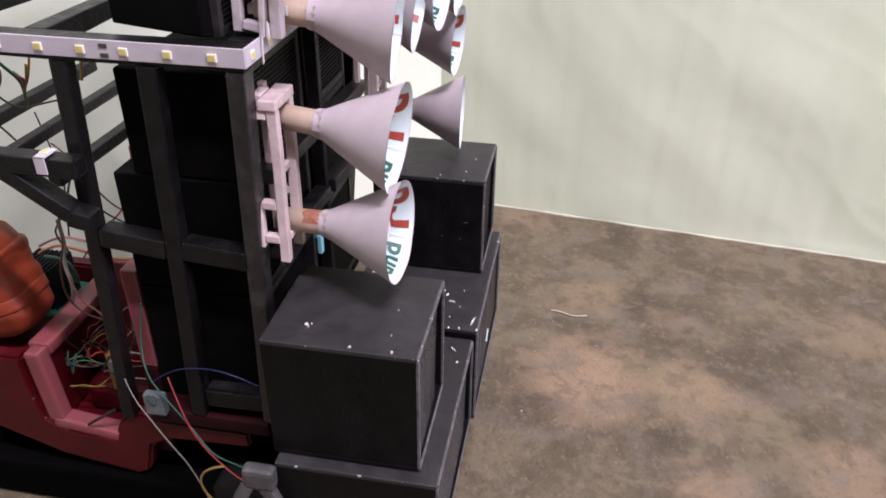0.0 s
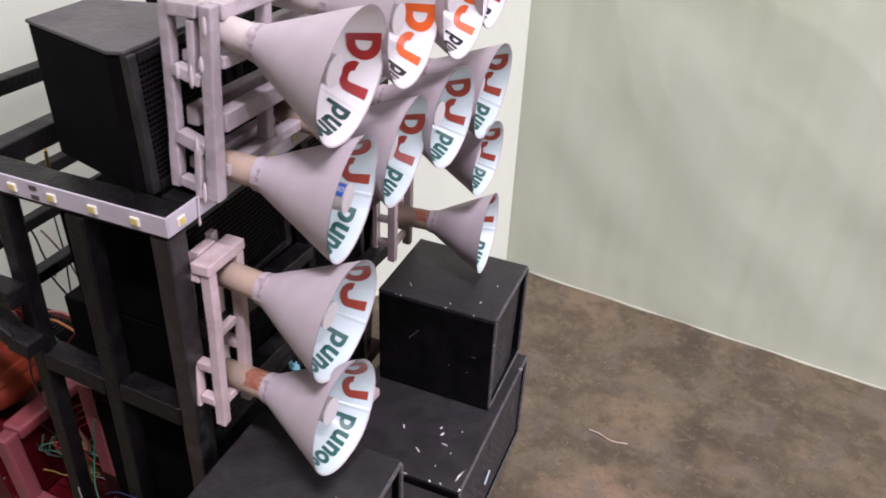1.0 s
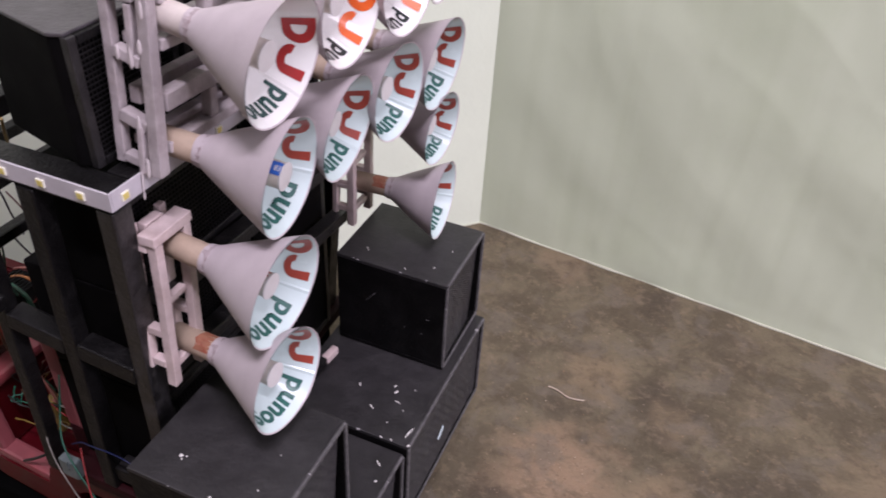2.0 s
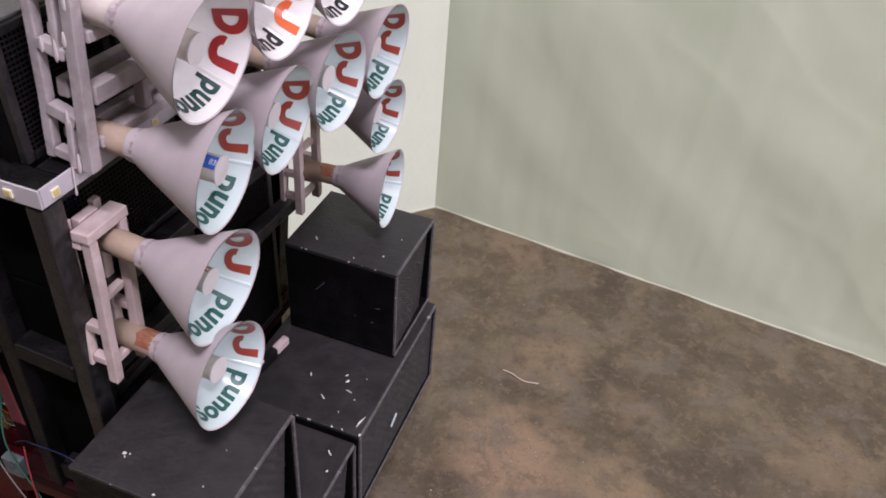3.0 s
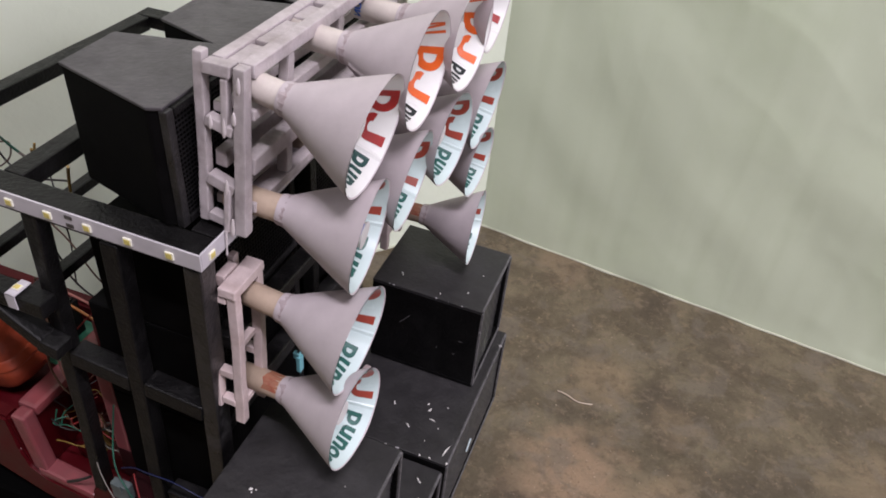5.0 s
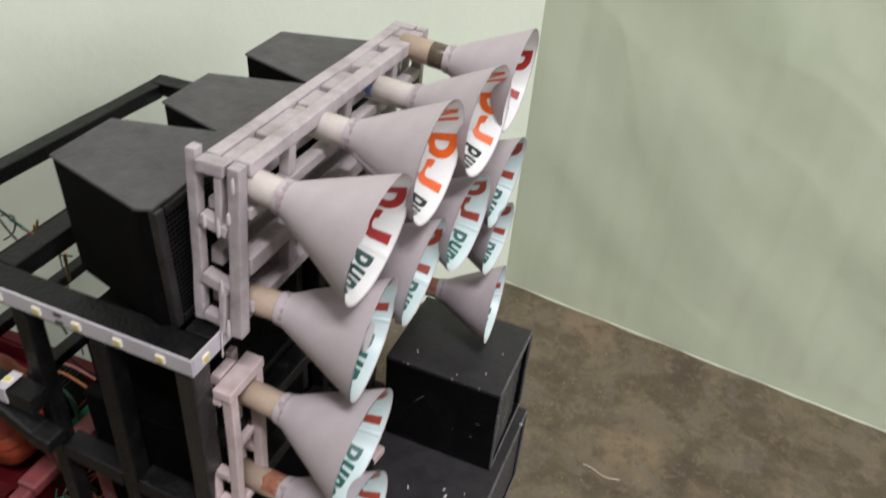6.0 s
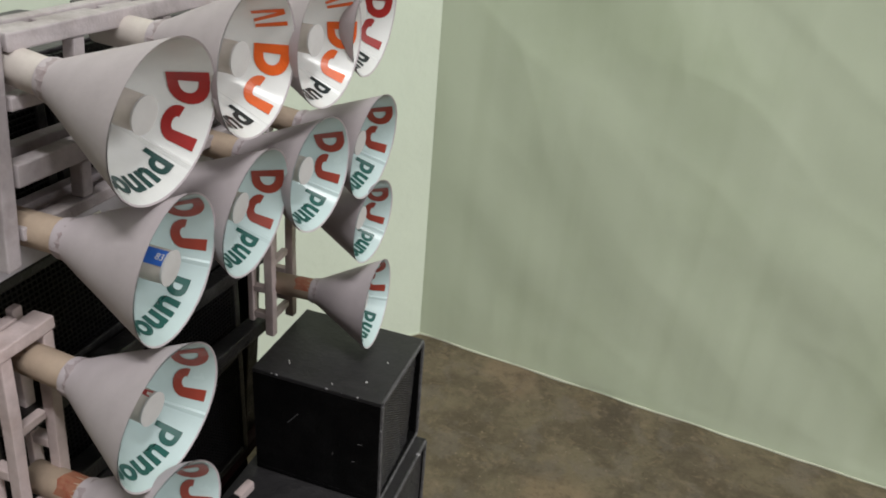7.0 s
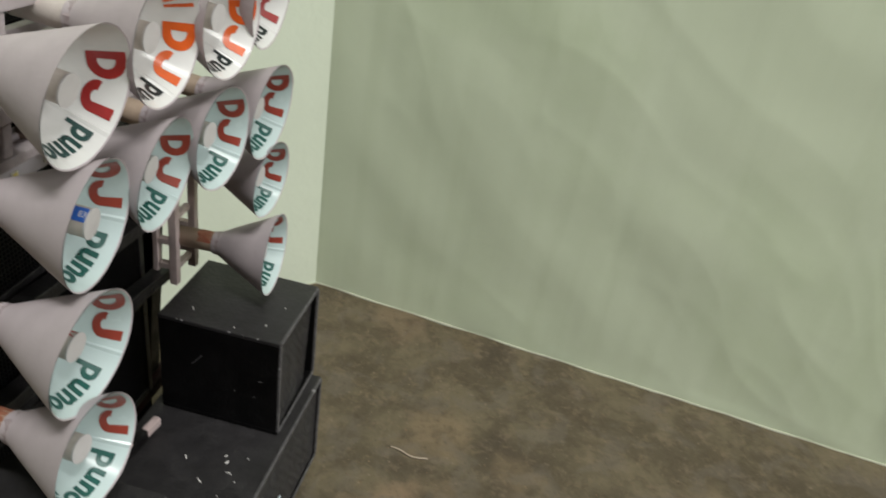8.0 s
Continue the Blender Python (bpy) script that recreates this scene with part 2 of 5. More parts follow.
def floor_material():
    """Rough trowelled cement: grey-brown, blotched, with dusty tan patches, dark spots and grit."""
    m = bpy.data.materials.new("rough_cement")
    m.use_nodes = True
    t = m.node_tree
    b = t.nodes["Principled BSDF"]
    co = t.nodes.new("ShaderNodeTexCoord")

    def tex(sc, detail, rough, w=0.0, dist=0.0):
        n = t.nodes.new("ShaderNodeTexNoise")
        n.inputs["Scale"].default_value, n.inputs["Detail"].default_value, n.inputs["Roughness"].default_value = sc, detail, rough
        n.inputs["Distortion"].default_value = dist
        mp = t.nodes.new("ShaderNodeMapping")
        mp.inputs["Location"].default_value = (w, w * 0.7, 0)
        t.links.new(co.outputs["Object"], mp.inputs[0])
        t.links.new(mp.outputs[0], n.inputs["Vector"])
        return n.outputs["Fac"]

    def band(src, lo, hi, a=0.0, z=1.0):
        n = t.nodes.new("ShaderNodeMapRange")
        n.interpolation_type = "SMOOTHSTEP"
        n.inputs["From Min"].default_value, n.inputs["From Max"].default_value = lo, hi
        n.inputs["To Min"].default_value, n.inputs["To Max"].default_value = a, z
        t.links.new(src, n.inputs["Value"])
        return n.outputs[0]

    def mix(a, colour, fac):
        n = t.nodes.new("ShaderNodeMix")
        n.data_type = "RGBA"
        if isinstance(a, tuple):
            n.inputs[6].default_value = (*a, 1)
        else:
            t.links.new(a, n.inputs[6])
        n.inputs[7].default_value = (*colour, 1)
        t.links.new(fac, n.inputs[0])
        return n.outputs[2]

    c = mix((0.112, 0.091, 0.060), (0.163, 0.134, 0.087), band(tex(22, 8, 0.62, 0.0, 0.5), 0.42, 0.60))
    c = mix(c, (0.076, 0.060, 0.039), band(tex(13, 8, 0.66, 3.1, 0.8), 0.52, 0.68, 0, 0.6))
    # loose patches: swept tan dust, and damp dark spots between them
    wander = t.nodes.new("ShaderNodeTexNoise")
    wander.inputs["Scale"].default_value, wander.inputs["Detail"].default_value = 30, 6
    t.links.new(co.outputs["Object"], wander.inputs["Vector"])
    shift = t.nodes.new("ShaderNodeVectorMath")
    shift.operation = "MULTIPLY_ADD"
    shift.inputs[1].default_value, shift.inputs[2].default_value = (0.07, 0.07, 0), (-0.035, -0.035, 0)
    t.links.new(wander.outputs["Color"], shift.inputs[0])
    place = t.nodes.new("ShaderNodeVectorMath")
    t.links.new(co.outputs["Object"], place.inputs[0])
    t.links.new(shift.outputs[0], place.inputs[1])
    dust = tex(26, 9, 0.72, 7.7, 0.4)
    tan, rust, dark = (0.262, 0.194, 0.122), (0.300, 0.208, 0.136), (0.076, 0.060, 0.044)
    for px, py, size, amount, colour in ((0.030, 0.382, 0.060, 0.92, rust), (0.103, 0.392, 0.048, 0.90, tan), (0.030, 0.487, 0.028, 0.65, tan), (-0.022, 0.600, 0.030, 0.35, rust),
                                         (0.108, 0.314, 0.030, 0.70, rust), (0.040, 0.410, 0.036, 0.75, rust), (0.093, 0.468, 0.018, 0.55, tan), (0.190, 0.335, 0.045, 0.60, rust),
                                         (0.225, 0.470, 0.045, 0.45, tan), (0.081, 0.479, 0.030, 0.75, dark), (0.002, 0.358, 0.026, 0.80, dark), (0.079, 0.346, 0.026, 0.75, dark),
                                         (0.140, 0.417, 0.034, 0.70, dark), (0.058, 0.594, 0.030, 0.65, dark), (0.165, 0.437, 0.040, 0.50, dark), (0.022, 0.448, 0.026, 0.65, dark),
                                         (0.116, 0.556, 0.042, 0.45, dark)):
        vm = t.nodes.new("ShaderNodeVectorMath")
        vm.operation = "DISTANCE"
        vm.inputs[1].default_value = (px, py, 0)
        t.links.new(place.outputs[0], vm.inputs[0])
        near = band(vm.outputs["Value"], size * 0.25, size, 1.0, 0.0)
        k = t.nodes.new("ShaderNodeMath")
        k.operation = "MULTIPLY"
        t.links.new(near, k.inputs[0])
        t.links.new(band(dust, 0.30, 0.52, 0.35 * amount, amount), k.inputs[1])
        c = mix(c, colour, k.outputs[0])
    c = mix(c, (0.196, 0.147, 0.090), band(tex(9, 9, 0.70, 7.7, 0.4), 0.58, 0.72, 0, 0.5))
    c = mix(c, (0.083, 0.065, 0.044), band(tex(48, 8, 0.70, 8.1, 0.3), 0.50, 0.62, 0, 0.45))
    c = mix(c, (0.214, 0.164, 0.113), band(tex(60, 7, 0.70, 6.6), 0.53, 0.64, 0, 0.5))
    c = mix(c, (0.051, 0.038, 0.027), band(tex(150, 5, 0.7, 5.3), 0.58, 0.70, 0, 0.4))
    c = mix(c, (0.224, 0.170, 0.108), band(tex(105, 8, 0.75, 9.4, 0.5), 0.52, 0.64, 0, 0.45))
    c = mix(c, (0.165, 0.140, 0.112), band(tex(34, 7, 0.6, 12.3, 0.6), 0.50, 0.62, 0, 0.45))
    c = mix(c, (0.066, 0.047, 0.032), band(tex(240, 6, 0.75, 3.9), 0.55, 0.66, 0, 0.4))
    c = mix(c, (0.323, 0.245, 0.182), band(tex(320, 3, 0.6, 2.2), 0.65, 0.72, 0, 0.6))
    t.links.new(c, b.inputs["Base Color"])
    b.inputs["Specular IOR Level"].default_value = 0.2
    t.links.new(band(tex(20, 6, 0.6, 4.0), 0.3, 0.7, 0.55, 0.85), b.inputs["Roughness"])
    h1 = t.nodes.new("ShaderNodeBump")
    h1.inputs["Strength"].default_value, h1.inputs["Distance"].default_value = 0.8, 0.0018
    t.links.new(tex(220, 6, 0.7, 0.4), h1.inputs["Height"])
    h2 = t.nodes.new("ShaderNodeBump")
    h2.inputs["Strength"].default_value, h2.inputs["Distance"].default_value = 0.45, 0.006
    t.links.new(tex(45, 5, 0.6, 0.9), h2.inputs["Height"])
    t.links.new(h2.outputs[0], h1.inputs["Normal"])
    t.links.new(h1.outputs[0], b.inputs["Normal"])
    return m


def grit_material():
    """Sand grains from dark brown to chalky, each grain of one shade."""
    m = material("mortar_grit", (0.2, 0.14, 0.09), 0.8, gloss=0.3)
    t = m.node_tree
    geo = t.nodes.new("ShaderNodeNewGeometry")
    ramp = t.nodes.new("ShaderNodeValToRGB")
    ramp.color_ramp.elements[0].color, ramp.color_ramp.elements[1].color = (0.09, 0.055, 0.035, 1), (0.52, 0.42, 0.33, 1)
    mid = ramp.color_ramp.elements.new(0.6)
    mid.color = (0.28, 0.165, 0.095, 1)
    t.links.new(geo.outputs["Random Per Island"], ramp.inputs[0])
    t.links.new(ramp.outputs[0], t.nodes["Principled BSDF"].inputs["Base Color"])
    return m


GRIT = grit_material()
FLOOR = floor_material()


# ---------------------------------------------------------------- building helpers
def part(name, bm, mat, parent=None, label=""):
    """Links a bmesh as one mesh object, under a thing or a part."""
    me = bpy.data.meshes.new(name)
    bm.to_mesh(me)
    bm.free()
    me.materials.append(mat)
    ob = new(name, me)
    if parent is not None:
        ob.parent = parent
    if label:
        ob["label"] = label
    return ob


def thing(name, label, category, place=(0, 0, 0), group="", kind=""):
    ob = new(name)
    ob.empty_display_size = 0.01
    ob.location = place
    return tagged(ob, label, category, group, kind)


def join(bm, other):
    me = bpy.data.meshes.new("joined")
    other.to_mesh(me)
    other.free()
    bm.from_mesh(me)
    bpy.data.meshes.remove(me)


def block(lo, hi, bevel=0.0006, segments=2):
    """A box between two corners, with softened edges."""
    bm = bmesh.new()
    bmesh.ops.create_cube(bm, size=1)
    for v in bm.verts:
        v.co = Vector([lo[i] + (v.co[i] + 0.5) * (hi[i] - lo[i]) for i in range(3)])
    if bevel:
        bmesh.ops.bevel(bm, geom=bm.edges[:], offset=bevel, segments=segments, affect="EDGES", profile=0.6)
    return bm


def bar(p0, p1, width, height, bevel=0.0007, up=(0, 0, 1), rough=0.0):
    """A straight bar of rectangular section from p0 to p1; rough bends it a little, as hand-cut wood is."""
    p0, p1 = Vector(p0), Vector(p1)
    along = p1 - p0
    n = along.length
    z = Vector(up)
    x = along.normalized()
    y = z.cross(x).normalized()
    z = x.cross(y)
    bm = bmesh.new()
    bmesh.ops.create_cube(bm, size=1)
    for v in bm.verts:
        v.co = Vector(((v.co.x + 0.5) * n, v.co.y * width, v.co.z * height))
    if rough:
        cuts = [e for e in bm.edges if abs(e.verts[0].co.x - e.verts[1].co.x) > n * 0.5]
        bmesh.ops.subdivide_edges(bm, edges=cuts, cuts=5)
        s = random.random() * 50
        for v in bm.verts:
            k = noise.noise_vector(Vector((v.co.x * 45 + s, v.co.y * 90, v.co.z * 90)))
            v.co += Vector((0, k.y, k.z)) * rough
    if bevel:
        sharp = [e for e in bm.edges if len(e.link_faces) == 2 and e.calc_face_angle() > 0.6]
        bmesh.ops.bevel(bm, geom=sharp, offset=bevel, segments=2, affect="EDGES", profile=0.6)
    m = Matrix((x, y, z)).transposed().to_4x4()
    m.translation = p0
    bm.transform(m)
    return bm


def prism(outline, z0, z1, bevel=0.0008):
    """An upright prism over a plan outline."""
    bm = bmesh.new()
    low = [bm.verts.new((x, y, z0)) for x, y in outline]
    f = bm.faces.new(low)
    up = bmesh.ops.extrude_face_region(bm, geom=[f])["geom"]
    bmesh.ops.translate(bm, verts=[g for g in up if isinstance(g, bmesh.types.BMVert)], vec=(0, 0, z1 - z0))
    bmesh.ops.recalc_face_normals(bm, faces=bm.faces[:])
    if bevel:
        bmesh.ops.bevel(bm, geom=bm.edges[:], offset=bevel, segments=2, affect="EDGES", profile=0.6)
    return bm


def lathe(profile, steps=40, jag=0.0):
    """Turns a list of (x, radius) round the x axis."""
    bm = bmesh.new()
    rings = []
    for i, (x, r) in enumerate(profile):
        ring = []
        for k in range(steps):
            a = 2 * math.pi * k / steps
            ring.append(bm.verts.new((x, r * math.sin(a), r * math.cos(a))))
        rings.append(ring)
    for a, b in zip(rings, rings[1:]):
        for k in range(steps):
            bm.faces.new((a[k], b[k], b[(k + 1) % steps], a[(k + 1) % steps]))
    for f in bm.faces:
        f.smooth = True
    return bm


def disc(x, r, steps=32, dome=0.0):
    bm = bmesh.new()
    c = bm.verts.new((x + dome, 0, 0))
    ring = [bm.verts.new((x, r * math.sin(2 * math.pi * k / steps), r * math.cos(2 * math.pi * k / steps))) for k in range(steps)]
    for k in range(steps):
        bm.faces.new((c, ring[(k + 1) % steps], ring[k]))
    return bm


def curve_tube(name, points, radius, mat, parent=None, label="", resolution=3):
    """A round cord through the points, as a mesh."""
    cu = bpy.data.curves.new(name, "CURVE")
    cu.dimensions, cu.bevel_depth, cu.bevel_resolution, cu.resolution_u = "3D", radius, resolution, 8
    sp = cu.splines.new("NURBS")
    sp.points.add(len(points) - 1)
    for p, q in zip(sp.points, points):
        p.co = (*q, 1)
    sp.use_endpoint_u, sp.order_u = True, 3
    cu.use_fill_caps = True
    tmp = bpy.data.objects.new("tmp", cu)
    me = bpy.data.meshes.new_from_object(tmp)
    bpy.data.objects.remove(tmp)
    bpy.data.curves.remove(cu)
    for p in me.polygons:
        p.use_smooth = True
    me.name = name
    me.materials.clear()
    me.materials.append(mat)
    ob = new(name, me)
    if parent is not None:
        ob.parent = parent
    if label:
        ob["label"] = label
    return ob


GLYPHS = {}


def glyph(text, bold=0.02):
    """The letter shapes of a text as triangles, centred on its width, with its capital height 1."""
    if (text, bold) not in GLYPHS:
        cu = bpy.data.curves.new("letters", "FONT")
        cu.body, cu.size, cu.offset, cu.resolution_u = text, 1.4, bold, 4
        tmp = bpy.data.objects.new("letters", cu)
        me = bpy.data.meshes.new_from_object(tmp)
        bpy.data.objects.remove(tmp)
        bpy.data.curves.remove(cu)
        bm = bmesh.new()
        bm.from_mesh(me)
        bpy.data.meshes.remove(me)
        xs = [v.co.x for v in bm.verts]
        mid = (min(xs) + max(xs)) / 2
        for v in bm.verts:
            v.co.x -= mid
        bmesh.ops.triangulate(bm, faces=bm.faces[:])
        for _ in range(3):
            long = [e for e in bm.edges if e.calc_length() > 0.22]
            if long:
                bmesh.ops.subdivide_edges(bm, edges=long, cuts=1)
                bmesh.ops.triangulate(bm, faces=bm.faces[:])
        keep = bpy.data.meshes.new("glyph")
        bm.to_mesh(keep)
        bm.free()
        GLYPHS[(text, bold)] = keep
    bm = bmesh.new()
    bm.from_mesh(GLYPHS[(text, bold)])
    return bm


# ---------------------------------------------------------------- the room
CORNER = Vector((-0.1072, 0.6268))
ALONG_R = Vector((0.9937, -0.1117)).normalized()
ALONG_L = Vector((-0.6811, -0.7322)).normalized()
HIGH = 2.6
END_R = CORNER + ALONG_R * 0.48
END_L = CORNER + ALONG_L * 2.25


def wall_face(name, a, b, high, relief, cells, label, seed, thick=0.11, edge=0.03, paint=None, twist=0.0):
    """A plastered wall from a to b whose front carries hand-trowelled waves; the front faces the room."""
    a, b = Vector(a), Vector(b)
    d = (b - a).normalized()
    n = Vector((d.y, -d.x))
    length = (b - a).length
    nx, nz = cells
    bm = bmesh.new()
    front = []
    for j in range(nz + 1):
        row = []
        z = 0.78 * j / (nz * 0.85) if j < nz * 0.85 else 0.78 + (high - 0.78) * (j / nz - 0.85) / 0.15
        for i in range(nx + 1):
            s = length * i / nx
            p = Vector((s * 3.0 + seed, z * 3.0, seed * 0.7))
            diag = Vector(((s * 0.75 + z * 0.66) * 9.0 + seed, (s * 0.66 - z * 0.75) * 4.6, 3.0 + seed))
            bend = noise.noise(p * 0.9 + Vector((5.0, 1.0, 2.0))) * 0.9
            fold = noise.noise(diag + Vector((bend, bend, 0.0)))
            fine = noise.noise(diag * 2.1 + Vector((bend * 2, 4.0, bend)))
            # twist tips the upper right back, an added bend that makes it brighter
            w = noise.noise(p * 2.0) * 0.24 + fold * 0.18 + fine * 0.17 + noise.noise(p * 7.0) * 0.09 - twist * s * min(z, 0.55)
            # thin creases of the old plaster, running aslant, and faint upright streaks
            c1 = noise.noise(Vector(((s * 0.55 + z * 0.83) * 17 + seed, (s * 0.83 - z * 0.55) * 9.0, 7.0)))
            c2 = noise.noise(Vector(((s * 0.80 + z * 0.60) * 26, (s * 0.60 - z * 0.80) * 12.0 + seed, 21.0)))
            where = 0.5 + 0.5 * noise.noise(Vector((s * 6, z * 6, 2.0 + seed)))
            w += ((1 - abs(c1)) ** 5 * 0.085 + (1 - abs(c2)) ** 6 * 0.055) * where + noise.noise(Vector((s * 75, z * 5, seed))) * 0.034
            fade = min(1.0, s / edge, (length - s) / edge, z / 0.012 + 0.15)
            off = w * relief * max(fade, 0)
            q = a + d * s + n * off
            row.append(bm.verts.new((q.x, q.y, z)))
        front.append(row)
    for j in range(nz):
        for i in range(nx):
            f = bm.faces.new((front[j][i], front[j][i + 1], front[j + 1][i + 1], front[j + 1][i]))
            f.smooth = True
    back = [bm.verts.new((*(p - n * thick), z)) for p, z in ((a, 0), (b, 0), (b, high), (a, high))]
    bm.faces.new((back[3], back[2], back[1], back[0]))
    def again(row):
        return [bm.verts.new(v.co) for v in row]

    bm.faces.new([*again(front[0])[::-1], back[0], back[1]])
    bm.faces.new([*again(front[-1]), back[2], back[3]])
    bm.faces.new([*again([r[0] for r in front]), back[3], back[0]])
    bm.faces.new([*again([r[-1] for r in front])[::-1], back[1], back[2]])
    ob = part(name, bm, paint or WALL)
    return tagged(ob, label, "wall", kind="structure")


wall_face("wall_north", CORNER, END_R, HIGH, 0.0080, (260, 300), "pale green plastered wall with soft trowel waves", 4.0, twist=30.0)
wall_face("wall_west", END_L, CORNER, HIGH, 0.0020, (220, 160), "pale green plastered wall behind the truck, painted brighter as if lit", 11.0, edge=0.3, paint=WALL_LIT)


# closes the room out of view; dark so that little light comes back
def plain_wall(name, a, b, z0=0.0, z1=HIGH, thick=0.11, group_label="unseen closing wall, dark to cut bounced light"):
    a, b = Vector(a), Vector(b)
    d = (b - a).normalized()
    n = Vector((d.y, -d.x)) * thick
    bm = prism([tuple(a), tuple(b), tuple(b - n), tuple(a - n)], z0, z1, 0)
    return tagged(part(name, bm, WALL_UNSEEN), group_label, "wall", kind="structure")


FAR_N, EAST, SOUTH, WEST = 1.35, 2.2, -2.3, END_L.x
n_r = Vector((ALONG_R.y, -ALONG_R.x))
jamb = END_R - n_r * 0.11
plain_wall("wall_passage", jamb, (jamb.x + 0.02, FAR_N))
plain_wall("wall_passage_end", (jamb.x - 0.2, FAR_N), (EAST, FAR_N))
plain_wall("wall_south", (EAST + 0.1, SOUTH), (WEST - 0.1, SOUTH))
plain_wall("wall_far_west", (WEST, SOUTH), (WEST, END_L.y + 0.05))
# the east wall, with an assumed window, out of view, for the side light
W0, W1, WZ0, WZ1 = -0.90, 0.50, 0.74, 1.84
plain_wall("wall_east_below", (EAST, FAR_N), (EAST, SOUTH), 0.0, WZ0)
plain_wall("wall_east_above", (EAST, FAR_N), (EAST, SOUTH), WZ1, HIGH)
plain_wall("wall_east_a", (EAST, FAR_N), (EAST, W1), WZ0, WZ1)
plain_wall("wall_east_b", (EAST, W0), (EAST, SOUTH), WZ0, WZ1)
win = thing("window_1", "assumed window frame, out of view, in the east wall", "window", (EAST + 0.05, (W0 + W1) / 2, WZ0), kind="structure")
hw, hh = (W1 - W0) / 2, WZ1 - WZ0
for p0, p1 in (((0, -hw, 0.02), (0, hw, 0.02)), ((0, -hw, hh - 0.02), (0, hw, hh - 0.02)), ((0, -hw + 0.02, 0.04), (0, -hw + 0.02, hh - 0.04)),
               ((0, hw - 0.02, 0.04), (0, hw - 0.02, hh - 0.04)), ((0, 0, 0.04), (0, 0, hh - 0.04))):
    part("window_frame", bar(p0, p1, 0.04, 0.04, 0.003, up=(1, 0, 0)), WHITE_PAINT, win)

bm = bmesh.new()
bmesh.ops.create_grid(bm, x_segments=1, y_segments=1, size=1)
for v in bm.verts:
    v.co = Vector((v.co.x * 2.6, v.co.y * 2.4 - 0.4, 0))
tagged(part("floor", bm, FLOOR), "rough blotchy grey-brown cement floor with tan dust", "floor", kind="structure")
bm = block((WEST - 0.2, SOUTH - 0.2, HIGH), (EAST + 0.2, FAR_N + 0.2, HIGH + 0.1), 0)
tagged(part("ceiling", bm, WHITE_PAINT), "plain white painted ceiling", "ceiling", kind="structure")
lamp = thing("tube_lamp", "white batten of the ceiling tube lamp", "lamp", (0.65, -0.50, HIGH))
part("batten", block((-0.62, -0.03, -0.05), (0.62, 0.03, 0.0), 0.004), WHITE_PAINT, lamp)
part("tube_holder", block((-0.61, -0.015, -0.12), (-0.585, 0.015, -0.05), 0.003), WHITE_PAINT, lamp)
part("tube_holder", block((0.585, -0.015, -0.12), (0.61, 0.015, -0.05), 0.003), WHITE_PAINT, lamp)


def wall_lip(name, a, b, height, seed):
    """The ragged pale edge of plaster where the wall meets the floor."""
    a, b = Vector(a), Vector(b)
    d = (b - a).normalized()
    n = Vector((d.y, -d.x))
    count = 150
    bm = bmesh.new()
    rows = []
    for i in range(count + 1):
        s = (b - a).length * i / count
        w = noise.noise(Vector((s * 22, seed, 0))) * 0.5 + noise.noise(Vector((s * 90, seed, 4))) * 0.35
        h = height * max(0.25, 0.75 + w)
        out = 0.0017 * max(0.3, 0.8 + noise.noise(Vector((s * 30, seed, 9))))
        p = a + d * s
        rows.append([bm.verts.new((*(p + n * out), -0.001)), bm.verts.new((*(p + n * (out * 0.9)), h * 0.55)), bm.verts.new((*(p - n * 0.004), h))])
    for r, q in zip(rows, rows[1:]):
        for k in range(2):
            bm.faces.new((r[k], q[k], q[k + 1], r[k + 1]))
    return tagged(part(name, bm, LIP), "ragged pale plaster edge along the wall foot", "trim", kind="structure")


wall_lip("trim_north", CORNER, END_R, 0.0017, 1.0)
wall_lip("trim_west", END_L, CORNER, 0.0020, 6.0)


# ---------------------------------------------------------------- the model truck
FRONT = -0.107        # outer face of the rack towards the horns
NEAR, FAR = 0.240, 0.405


